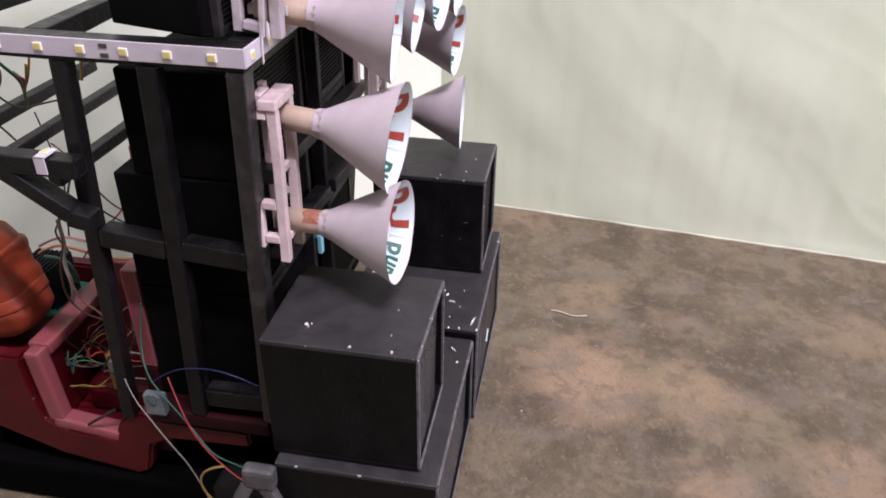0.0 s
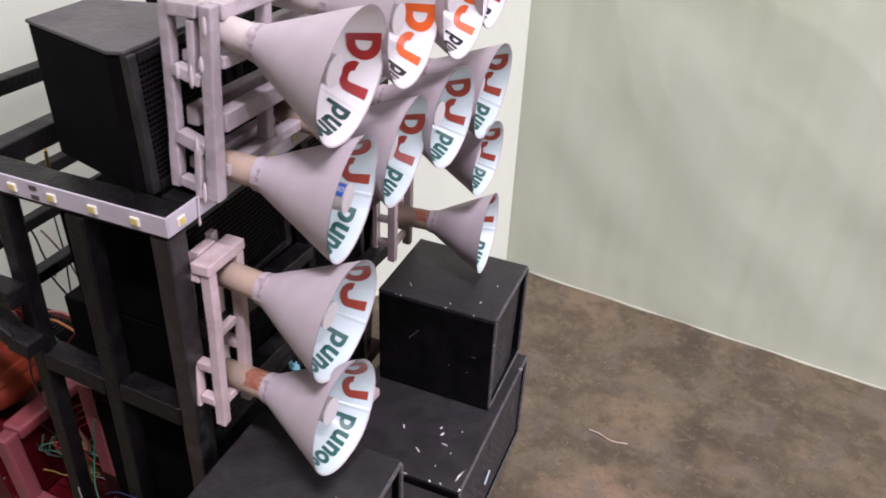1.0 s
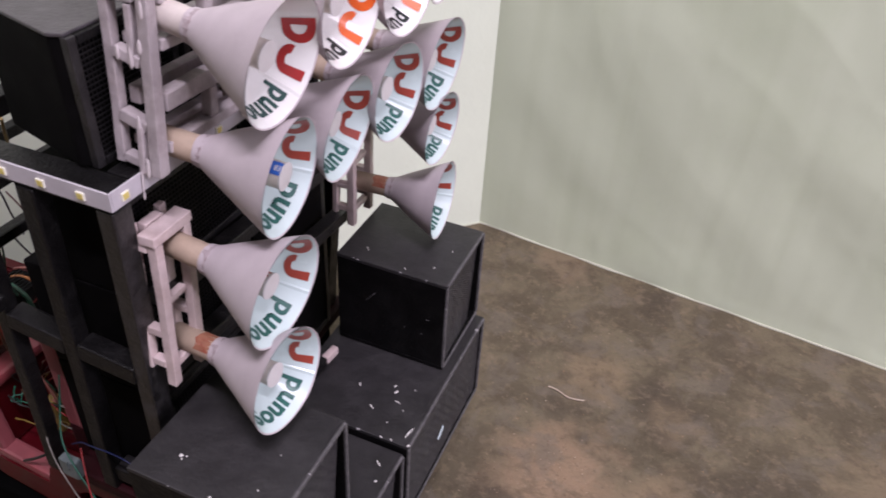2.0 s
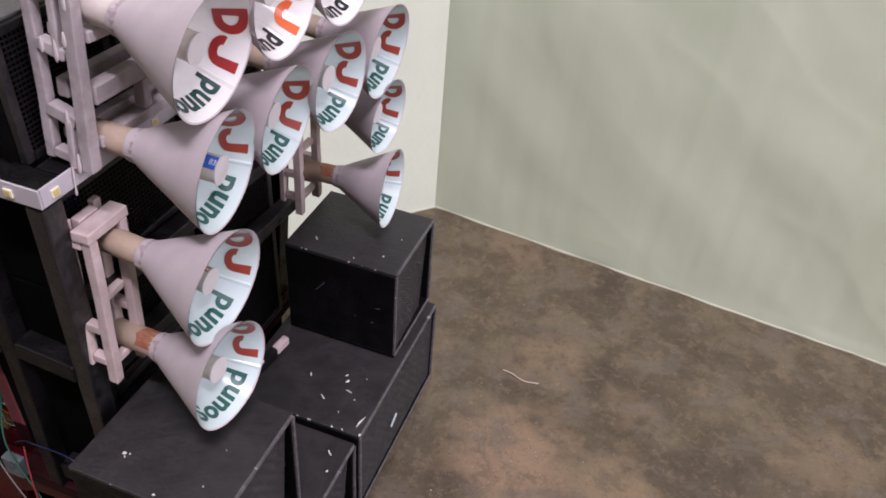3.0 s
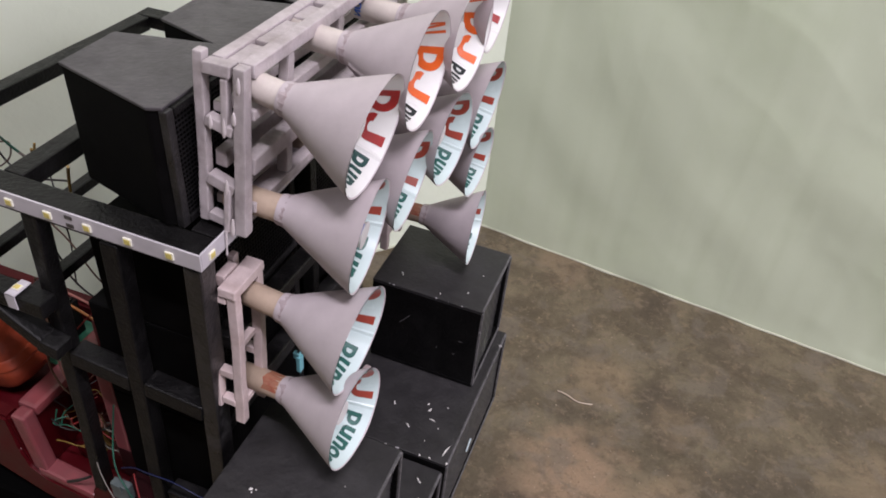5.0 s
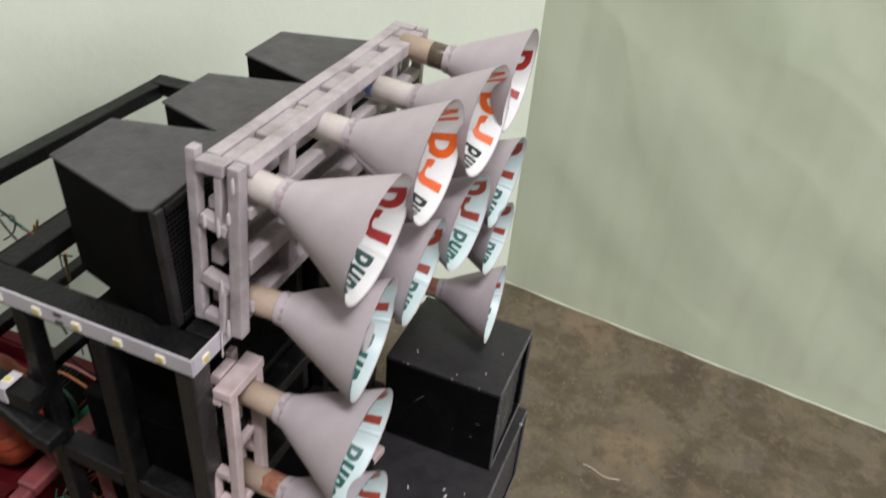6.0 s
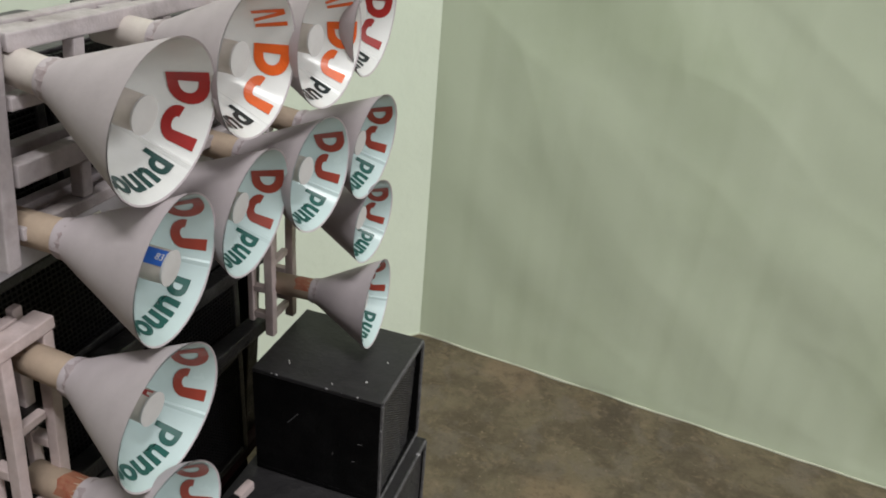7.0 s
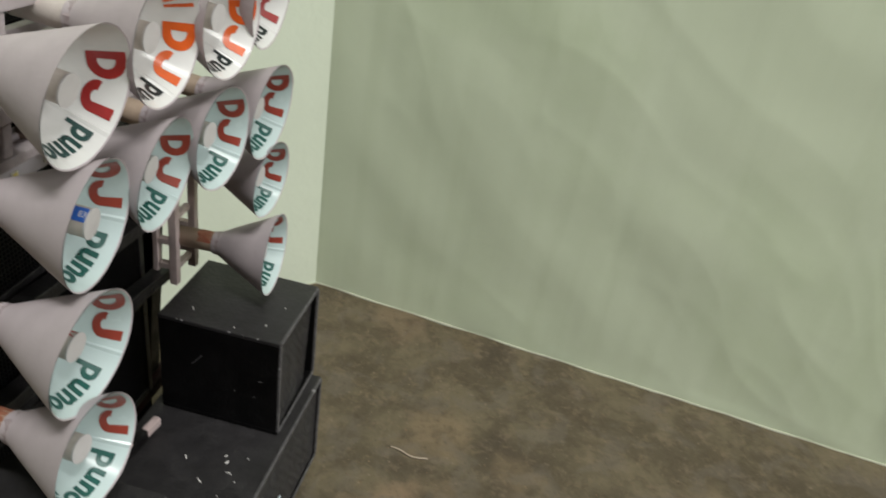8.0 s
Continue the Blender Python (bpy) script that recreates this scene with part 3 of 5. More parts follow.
def red_truck():
    t = thing("toy_truck", "red plastic toy truck body on black wheels", "toy truck", (-0.21, 0.325, 0.0))
    o = -Vector(t.location)

    def put(name, bm, mat, label=""):
        bmesh.ops.translate(bm, verts=bm.verts[:], vec=o)
        return part(name, bm, mat, t, label)

    put("chassis", block((-0.117, 0.275, 0.018), (-0.042, 0.375, 0.034), 0.002), CHASSIS)
    # black block added in place of the shadow between truck and floor
    put("underbody", block((-0.362, 0.2385, 0.0020), (-0.118, 0.3400, 0.0270), 0.003), SHADE_BLACK, "black block for the shadow under the truck")
    put("bed_floor", block((-0.33, 0.2520, 0.036), (-0.178, 0.324, 0.0480), 0.002), RED_PLASTIC)
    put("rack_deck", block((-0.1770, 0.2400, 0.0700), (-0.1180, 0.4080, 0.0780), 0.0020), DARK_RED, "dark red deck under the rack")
    # black fill that stands for the shade below the deck
    put("frame_core", block((-0.1770, 0.2640, 0.0305), (-0.1200, 0.3900, 0.0698), 0.002), SHADE_BLACK)
    # the cut-away side panels that rise towards the cab, with a rounded wheel arch
    for y in (0.2470, 0.3290):
        side = [(-0.345, 0.0550), (-0.272, 0.0480), (-0.2355, 0.0340), (-0.194, 0.0272), (-0.1880, 0.0310), (-0.1855, 0.0400), (-0.1830, 0.0500),
                (-0.1720, 0.0560), (-0.1300, 0.0580), (-0.1300, 0.0685), (-0.1930, 0.0690), (-0.1995, 0.0610), (-0.2030, 0.0505),
                (-0.2300, 0.0525), (-0.2390, 0.0580), (-0.2420, 0.0700), (-0.2430, 0.0960), (-0.2600, 0.0960), (-0.345, 0.0950)]
        bm = bmesh.new()
        f = bm.faces.new([bm.verts.new((x, y - 0.0045, z)) for x, z in side])
        g = bmesh.ops.extrude_face_region(bm, geom=[f])["geom"]
        bmesh.ops.translate(bm, verts=[v for v in g if isinstance(v, bmesh.types.BMVert)], vec=(0, 0.009, 0))
        bmesh.ops.recalc_face_normals(bm, faces=bm.faces[:])
        bmesh.ops.bevel(bm, geom=bm.edges[:], offset=0.0016, segments=2, affect="EDGES")
        put("side_panel", bm, RED_PLASTIC)
    put("panel_edge", bar((-0.2375, 0.2478, 0.0985), (-0.2345, 0.2478, 0.0560), 0.0080, 0.0085, 0.0016, up=(1, 0, 0.1)), PINK_PLASTIC, "worn edge, pink for the gloss on red plastic")
    put("step", bar((-0.2360, 0.2478, 0.0555), (-0.2005, 0.2478, 0.0510), 0.0095, 0.0060, 0.0016), PINK_PLASTIC, "worn step, pink for the gloss on red plastic")
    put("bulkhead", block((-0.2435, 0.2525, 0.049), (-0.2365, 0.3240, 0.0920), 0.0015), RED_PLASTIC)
    put("bulkhead_rim", block((-0.2450, 0.2522, 0.0920), (-0.2330, 0.3240, 0.0985), 0.0020), PINK_PLASTIC, "worn rim, pink for the gloss on red plastic")
    put("bed_wall", block((-0.2345, 0.3000, 0.049), (-0.1790, 0.3040, 0.1180), 0.0015), PINK_PLASTIC, "inner panel, pink for lit red plastic")
    put("bed_end", block((-0.1850, 0.2525, 0.0930), (-0.1768, 0.2998, 0.1480), 0.0012), PINK_PLASTIC, "end panel, pink for lit red plastic")
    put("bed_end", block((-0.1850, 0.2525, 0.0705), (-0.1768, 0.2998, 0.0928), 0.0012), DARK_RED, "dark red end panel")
    put("seat_block", block((-0.2280, 0.2620, 0.0485), (-0.1900, 0.2990, 0.0660), 0.004), RED_PLASTIC)
    put("cab", block((-0.37, 0.252, 0.049), (-0.2455, 0.3240, 0.0850), 0.004, 3), RED_PLASTIC)
    for x in (-0.30, -0.135):
        for y in (0.2480, 0.3280):
            w = put("wheel", lathe([(-0.010, 0.006), (-0.010, 0.017), (-0.007, 0.020), (0.007, 0.020), (0.010, 0.017), (0.010, 0.006)], 28), RUBBER)
            w.data.transform(Matrix.Translation(o + Vector((x, y, 0.020))) @ Matrix.Rotation(radians(90), 4, "Z") @ Matrix.Translation(-o))
    return t


red_truck()


def speaker_bin(lo, hi, slanted, label):
    """A bass bin of black card: five panels, a framed open front (+x) and a ribbed panel that slants into it."""
    x0, y0, z0 = lo
    x1, y1, z1 = hi
    t = thing("speaker_bin", label, "speaker", ((x0 + x1) / 2, (y0 + y1) / 2, z0), "bass bins of the model truck")
    o = -Vector(t.location)
    w = 0.0022

    def put(name, bm, mat, lab=""):
        bmesh.ops.translate(bm, verts=bm.verts[:], vec=o)
        return part(name, bm, mat, t, lab)

    put("top_panel", block((x0, y0, z1 - w), (x1, y1, z1), 0.0005), BLACK_TOP, "scuffed top board, paler for the light from above")
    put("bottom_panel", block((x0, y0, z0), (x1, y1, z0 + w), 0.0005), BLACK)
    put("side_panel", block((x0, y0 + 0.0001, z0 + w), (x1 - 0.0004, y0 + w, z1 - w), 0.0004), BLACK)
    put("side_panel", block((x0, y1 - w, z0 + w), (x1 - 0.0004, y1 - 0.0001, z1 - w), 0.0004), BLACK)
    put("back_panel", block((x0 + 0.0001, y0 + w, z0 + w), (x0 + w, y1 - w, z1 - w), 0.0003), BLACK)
    # rubbed pale edges of the front frame
    for p0, p1 in (((x1, y0 + 0.001, z1 - 0.0008), (x1, y1 - 0.001, z1 - 0.0008)), ((x1, y0 + 0.001, z0 + 0.001), (x1, y1 - 0.001, z0 + 0.001))):
        put("edge_strip", bar(p0, p1, 0.0012, 0.0017, 0.0003, rough=0.00015), BLACK_EDGE, "rubbed grey edge")
    for y in (y0 + 0.0008, y1 - 0.0008):
        put("edge_strip", bar((x1, y, z0 + 0.0018), (x1, y, z1 - 0.0016), 0.0017, 0.0012, 0.0003, up=(1, 0, 0), rough=0.00015), BLACK_EDGE, "rubbed grey edge")
    # ribbed panel, flush at one side; its cut edge leaves a slot that widens downwards
    xa, xb = x1 - 0.0010, x1 - (0.0022 if slanted else 0.0012)
    ya, top_y, low_y = y0 + w, y1 - w - (0.0010 if slanted else 0), y1 - w - (0.0085 if slanted else 0)
    za, zb = z0 + w, z1 - w
    bm = bmesh.new()
    front = [bm.verts.new(v) for v in ((xa, ya, za), (xb, low_y, za), (xb, top_y, zb), (xa, ya, zb))]
    back = [bm.verts.new((v.co.x - 0.0012, v.co.y, v.co.z)) for v in front]
    bm.faces.new(front)
    bm.faces.new(back[::-1])
    for k in range(4):
        bm.faces.new((front[k], back[k], back[(k + 1) % 4], front[(k + 1) % 4]))
    put("front_panel", bm, GRILLE)
    # shallow wavy ribs that run aslant down the panel
    bm = bmesh.new()
    span, tall = top_y - ya, zb - za
    c = 0.0016
    while c < tall + span * 0.75:
        prev = None
        for k in range(41):
            u = span * k / 40
            v = c - 0.75 * u + 0.00015 * math.sin(u * 520 + c * 900) + 0.0007 * noise.noise(Vector((u * 90, c * 40, y0 * 99)))
            if not 0.0007 < v < tall - 0.0007 or ya + u > low_y + (top_y - low_y) * v / tall - 0.0004:
                prev = None
                continue
            x = xa + (xb - xa) * u / span
            row = [bm.verts.new((x + o_, ya + u, za + v + dv)) for o_, dv in ((0.0000, -0.0004), (0.0006, 0.0), (0.0000, 0.0004))]
            if prev:
                for e in range(2):
                    bm.faces.new((prev[e], row[e], row[e + 1], prev[e + 1]))
            prev = row
        c += 0.0014
    put("ribs", bm, GRILLE)
    # paint rubbed off in flecks along the upper and front edges
    rng = random.Random(int(y0 * 10000) + int(z1 * 1000))
    for _ in range(16):
        size = 0.0002 + 0.0005 * rng.random() ** 2
        u = rng.random()
        place = rng.choice([(x0 + (x1 - x0) * u, y0 + 0.0002, z1 - 0.0003), (x1, y0 + (y1 - y0) * u, z1 - 0.0002), (x1, y0 + 0.0003, z0 + (z1 - z0) * u)])
        stretch = [size * rng.uniform(0.7, 2.2) if abs(c - d) > 0.001 else size for c, d in zip(place, (x0, y0, z1))]
        bm = bmesh.new()
        bmesh.ops.create_icosphere(bm, subdivisions=1, radius=1)
        for v in bm.verts:
            v.co = Vector([p + c * q * rng.uniform(0.6, 1.2) for p, c, q in zip(place, v.co, stretch)])
        put("scuff", bm, SCUFF, "whitened fleck of rubbed card")
    if slanted:
        # black sheet for the dark inside the slot
        put("port_back", block((x1 - 0.030, y0 + w, z0 + w), (x1 - 0.0285, y1 - w, z1 - w), 0), SHADE_BLACK)
    return t


speaker_bin((-0.102, 0.2090, 0.0335), (-0.0320, 0.3075, 0.0893), True, "black card bass bin under the stack with a ribbed front")
speaker_bin((-0.102, 0.3085, 0.0335), (-0.030, 0.4120, 0.0940), False, "black card bass bin with a finely ribbed front")
speaker_bin((-0.104, 0.2150, 0.0895), (-0.041, 0.2700, 0.1500), True, "small black card bin with a slanted ribbed front, top lightened")
FAR_BIN = speaker_bin((-0.097, 0.3620, 0.0945), (-0.0355, 0.4135, 0.1525), True, "small black card bin with scuffed top and slot port")


for x, z, long, tilt in ((-0.0775, 0.1305, 0.0085, 52), (-0.0450, 0.1268, 0.0022, 10), (-0.0580, 0.1170, 0.0012, 80), (-0.0480, 0.1160, 0.0016, 30)):
    mark = part("scratch", block((-long / 2, -0.0001, -0.00018), (long / 2, 0.0, 0.00018), 0), BLACK_EDGE, FAR_BIN, "thin pale scratch")
    mark.matrix_local = Matrix.Translation(-Vector(FAR_BIN.location)) @ pose(x, 0.3620, z, 0, -tilt, 0)


def mesh_grille(y0, y1, z0, z1, step, x, wire=0.00045):
    """A woven grille in the plane x: crossing wires."""
    bm = bmesh.new()
    n = int((y1 - y0) / step)
    for i in range(n + 1):
        y = y0 + (y1 - y0) * i / n
        join(bm, block((x - wire, y - wire / 2, z0), (x, y + wire / 2, z1), 0))
    n = int((z1 - z0) / step)
    for i in range(n + 1):
        z = z0 + (z1 - z0) * i / n
        join(bm, block((x - wire * 0.6, y0, z - wire / 2), (x + wire * 0.5, y1, z + wire / 2), 0))
    return bm


def top_speaker(yc, zt, foot, label, back=0.021):
    """A wedge cabinet, wider at its front, with a framed wire grille."""
    t = thing("speaker_cabinet", label, "speaker", (-0.142, yc, foot), "speaker cabinets on the rack")
    h = zt - foot
    plan = [(0.021, -0.0225), (0.021, 0.0225), (0.0165, 0.0245), (-back, 0.0135), (-back, -0.0135), (0.0165, -0.0245)]
    part("body", prism(plan, 0.0, h, 0.0009), SHADED_MATTE, t)
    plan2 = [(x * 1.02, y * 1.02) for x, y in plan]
    part("lid", prism(plan2, h, h + 0.0012, 0.0004), SPEAKER_LID, t, "black top board, lightened for its sheen")
    f = 0.0216
    for p0, p1, u in (((f, -0.0215, 0.0), (f, -0.0215, h), (1, 0, 0)), ((f, 0.0215, 0.0), (f, 0.0215, h), (1, 0, 0)),
                      ((f, -0.0195, h - 0.0015), (f, 0.0195, h - 0.0015), (0, 0, 1)), ((f, -0.0195, 0.0015), (f, 0.0195, 0.0015), (0, 0, 1))):
        # uprights in the greyer wood, for the highlight down the front edges
        part("grille_frame", bar(p0, p1, 0.0035, 0.003, 0.0005, up=u, rough=0.0002), WORN_LIT_WOOD if u[0] else BLACK_WOOD, t)
    part("grille", mesh_grille(-0.0197, 0.0197, 0.003, h - 0.003, 0.0017, f + 0.0009), DARK_MESH, t, "black wire mesh")
    return t


for yc, zt, foot, back in ((0.2735, 0.3015, 0.2565, 0.0248), (0.3225, 0.2992, 0.2555, 0.0215), (0.3735, 0.2985, 0.2545, 0.021)):
    top_speaker(yc, zt, foot, "black wedge speaker cabinet with wire grille", back)


def rack_cabinet(lo, hi, label):
    x0, y0, z0 = lo
    x1, y1, z1 = hi
    t = thing("speaker_cabinet", label, "speaker", ((x0 + x1) / 2, (y0 + y1) / 2, z0), "cabinets inside the rack")
    o = -Vector(t.location)
    for name, bm, mat in (("body", block(lo, hi, 0.001), SHADED_MATTE),
                          ("grille", mesh_grille(y0 + 0.004, y1 - 0.004, z0 + 0.004, z1 - 0.004, 0.0019, x1 + 0.0012), DARK_MESH)):
        bmesh.ops.translate(bm, verts=bm.verts[:], vec=o)
        part(name, bm, mat, t)
    for p0, p1, u in (((x1, y0 + 0.002, z0), (x1, y0 + 0.002, z1), (1, 0, 0)), ((x1, y1 - 0.002, z0), (x1, y1 - 0.002, z1), (1, 0, 0)),
                      ((x1, y0 + 0.004, z1 - 0.002), (x1, y1 - 0.004, z1 - 0.002), (0, 0, 1)), ((x1, y0 + 0.004, z0 + 0.002), (x1, y1 - 0.004, z0 + 0.002), (0, 0, 1))):
        bm = bar(p0, p1, 0.004, 0.004, 0.0006, up=u)
        bmesh.ops.translate(bm, verts=bm.verts[:], vec=o)
        part("grille_frame", bm, WORN_LIT_WOOD, t)
    return t


for y0, y1 in ((0.252, 0.321), (0.326, 0.386)):
    for x0, z0, z1 in ((-0.1760, 0.0785, 0.142), (-0.1760, 0.1425, 0.1975), (-0.1660, 0.1980, 0.242)):
        rack_cabinet((x0, y0, z0), (-0.1190, y1, z1), "black speaker cabinet with mesh front inside the rack")


# ---------------------------------------------------------------- the rack
def rack():
    t = thing("rack", "black painted wooden rack with white LED tape on its rail", "rack", (-0.18, 0.32, 0.056))
    o = -Vector(t.location)

    def put(name, bm, mat=BLACK_WOOD, label=""):
        bmesh.ops.translate(bm, verts=bm.verts[:], vec=o)
        return part(name, bm, mat, t, label)

    zr = 0.2515
    put("rail", bar((-0.262, NEAR + 0.0062, zr), (FRONT - 0.0008, NEAR + 0.0062, zr), 0.0105, 0.0078, 0.0008, rough=0.0004))
    put("rail", bar((FRONT - 0.006, NEAR + 0.0117, zr), (FRONT - 0.006, FAR - 0.0105, zr), 0.0105, 0.0078, 0.0008, rough=0.0004))
    put("rail", bar((-0.2510, FAR - 0.005, zr - 0.0030), (FRONT - 0.0008, FAR - 0.005, zr), 0.0100, 0.0068, 0.0008, rough=0.0004))
    put("rail", bar((-0.2510, NEAR + 0.0117, zr - 0.0010), (-0.2465, FAR - 0.0105, zr - 0.0030), 0.0085, 0.0066, 0.0008, rough=0.0004))
    put("rail", bar((-0.1940, NEAR + 0.0117, zr), (-0.1940, FAR - 0.0105, zr), 0.009, 0.0078, 0.0008, rough=0.0004))
    # near side posts
    # corner post in the greyer wood, for its lit front face
    put("post", bar((-0.1172, NEAR + 0.0055, 0.0782), (-0.1115, NEAR + 0.0055, 0.2475), 0.009, 0.0070, 0.0009, up=(1, 0, 0), rough=0.0004), WORN_LIT_WOOD)
    put("post", bar((-0.1522, NEAR + 0.0038, 0.0782), (-0.1450, NEAR + 0.0038, 0.2475), 0.0078, 0.0072, 0.0009, up=(1, 0, 0), rough=0.0004))
    put("post", bar((-0.1910, NEAR + 0.0042, 0.0688), (-0.1800, NEAR + 0.0042, 0.2475), 0.0066, 0.0068, 0.0009, up=(1, 0, 0), rough=0.0004))
    put("crossbar", bar((-0.1808, NEAR + 0.0045, 0.1722), (-0.1522, NEAR + 0.0045, 0.1692), 0.009, 0.0085, 0.0009))
    put("crossbar", bar((-0.1448, NEAR + 0.0045, 0.1698), (-0.1175, NEAR + 0.0045, 0.1676), 0.009, 0.0085, 0.0009))
    put("crossbar", bar((-0.1480, NEAR + 0.006, 0.0880), (-0.1200, NEAR + 0.006, 0.0890), 0.009, 0.0090, 0.0009))
    # the outrigger with its brace
    put("outrigger", bar((-0.285, NEAR - 0.0035, 0.2078), (-0.1780, NEAR - 0.0035, 0.2068), 0.0085, 0.0076, 0.0009, rough=0.0004))
    put("brace", bar((-0.2170, NEAR - 0.0035, 0.2072), (-0.1860, NEAR - 0.0035, 0.1858), 0.0088, 0.0066, 0.0009, rough=0.0004))
    put("brace", bar((-0.1875, NEAR - 0.0035, 0.1852), (-0.1775, NEAR - 0.0035, 0.1832), 0.0088, 0.0074, 0.0009))
    # far side and rear
    for x, foot in ((-0.1155, -0.1280), (-0.1500, -0.1520), (-0.2000, -0.2030)):
        put("post", bar((foot, FAR - 0.006, 0.0782), (x, FAR - 0.006, 0.2475), 0.010, 0.0090, 0.0009, up=(1, 0, 0), rough=0.0004))
    put("crossbar", bar((-0.1440, FAR - 0.006, 0.1655), (-0.1200, FAR - 0.006, 0.1650), 0.009, 0.0090, 0.0009))
    put("rail", bar((-0.2740, NEAR + 0.004, 0.1900), (-0.2740, FAR - 0.0105, 0.1900), 0.0066, 0.0062, 0.0008, rough=0.0004))
    put("rail", bar((-0.240, NEAR + 0.004, 0.1900), (-0.240, FAR - 0.0105, 0.1900), 0.0060, 0.0054, 0.0008, rough=0.0004))
    put("rail", bar((-0.2045, NEAR + 0.0130, 0.1900), (-0.2045, FAR - 0.0125, 0.1900), 0.0060, 0.0054, 0.0008, rough=0.0004))
    # front: centre post and the cross rails between the cabinets
    put("post", bar((-0.1125, 0.3240, 0.0945), (-0.1125, 0.3240, 0.2470), 0.005, 0.006, 0.0006, up=(1, 0, 0)))
    put("crossbar", bar((-0.1105, NEAR + 0.0130, 0.2010), (-0.1105, 0.3205, 0.1965), 0.0080, 0.0060, 0.0007, rough=0.0003), WORN_LIT_WOOD)
    put("crossbar", bar((-0.1105, 0.3275, 0.1955), (-0.1105, FAR - 0.0120, 0.1905), 0.0080, 0.0060, 0.0007, rough=0.0003), WORN_LIT_WOOD)
    put("crossbar", bar((-0.1105, NEAR + 0.0130, 0.1660), (-0.1105, 0.3205, 0.1610), 0.0080, 0.0060, 0.0007, rough=0.0003), WORN_LIT_WOOD)
    put("crossbar", bar((-0.1105, 0.3275, 0.1605), (-0.1105, FAR - 0.0120, 0.1540), 0.0080, 0.0065, 0.0007, rough=0.0003), WORN_LIT_WOOD)
    # LED tape round the rail
    put("led_tape", bar((-0.262, NEAR + 0.0004, 0.2528), (FRONT + 0.0006, NEAR + 0.0004, 0.2528), 0.0008, 0.0070, 0.0002), TAPE, "white LED tape")
    put("led_tape", bar((FRONT + 0.0002, NEAR + 0.0010, 0.2528), (FRONT + 0.0002, FAR - 0.001, 0.2528), 0.0008, 0.0070, 0.0002), TAPE, "white LED tape")
    put("led_tape", block((-0.1938, NEAR - 0.0086, 0.2046), (-0.1892, NEAR - 0.0080, 0.2119), 0.0002), TAPE, "white LED tape end")
    put("led_tape", block((-0.1938, NEAR - 0.0086, 0.2112), (-0.1892, NEAR + 0.0006, 0.2119), 0.0002), TAPE, "white LED tape end")

    def led(m):
        body = put("led", block((-0.0017, -0.0007, -0.0015), (0.0017, 0.0, 0.0015), 0.0002), LED_BODY, "cream LED with yellow face")
        gel = part("phosphor", block((-0.0012, -0.00085, -0.0011), (0.0012, -0.0005, 0.0011), 0.0001), LED_GEL, body)
        body.data.transform(Matrix.Translation(-o))
        body.matrix_local = Matrix.Translation(o) @ m
        return gel

    for i in range(9):
        x = -0.1184 - 0.01672 * i
        led(pose(x, NEAR, 0.2526))
    for i in range(9):
        led(pose(FRONT + 0.0006, 0.2463 + 0.01667 * i, 0.2526, 0, 0, 90))
    led(pose(-0.2420, 0.2900, 0.2520, 0, 0, 90))
    led(pose(-0.1915, NEAR - 0.0040, 0.2119, -90, 0, 0))
    for i in (2.46, 5.46, 8.46):
        for z in (0.2508, 0.2543):
            x = -0.1184 - 0.01672 * i
            put("solder_pad", block((x - 0.0016, NEAR - 0.0003, z - 0.0008), (x + 0.0016, NEAR + 0.0003, z + 0.0008), 0.0002), PAD)
    return t


rack()


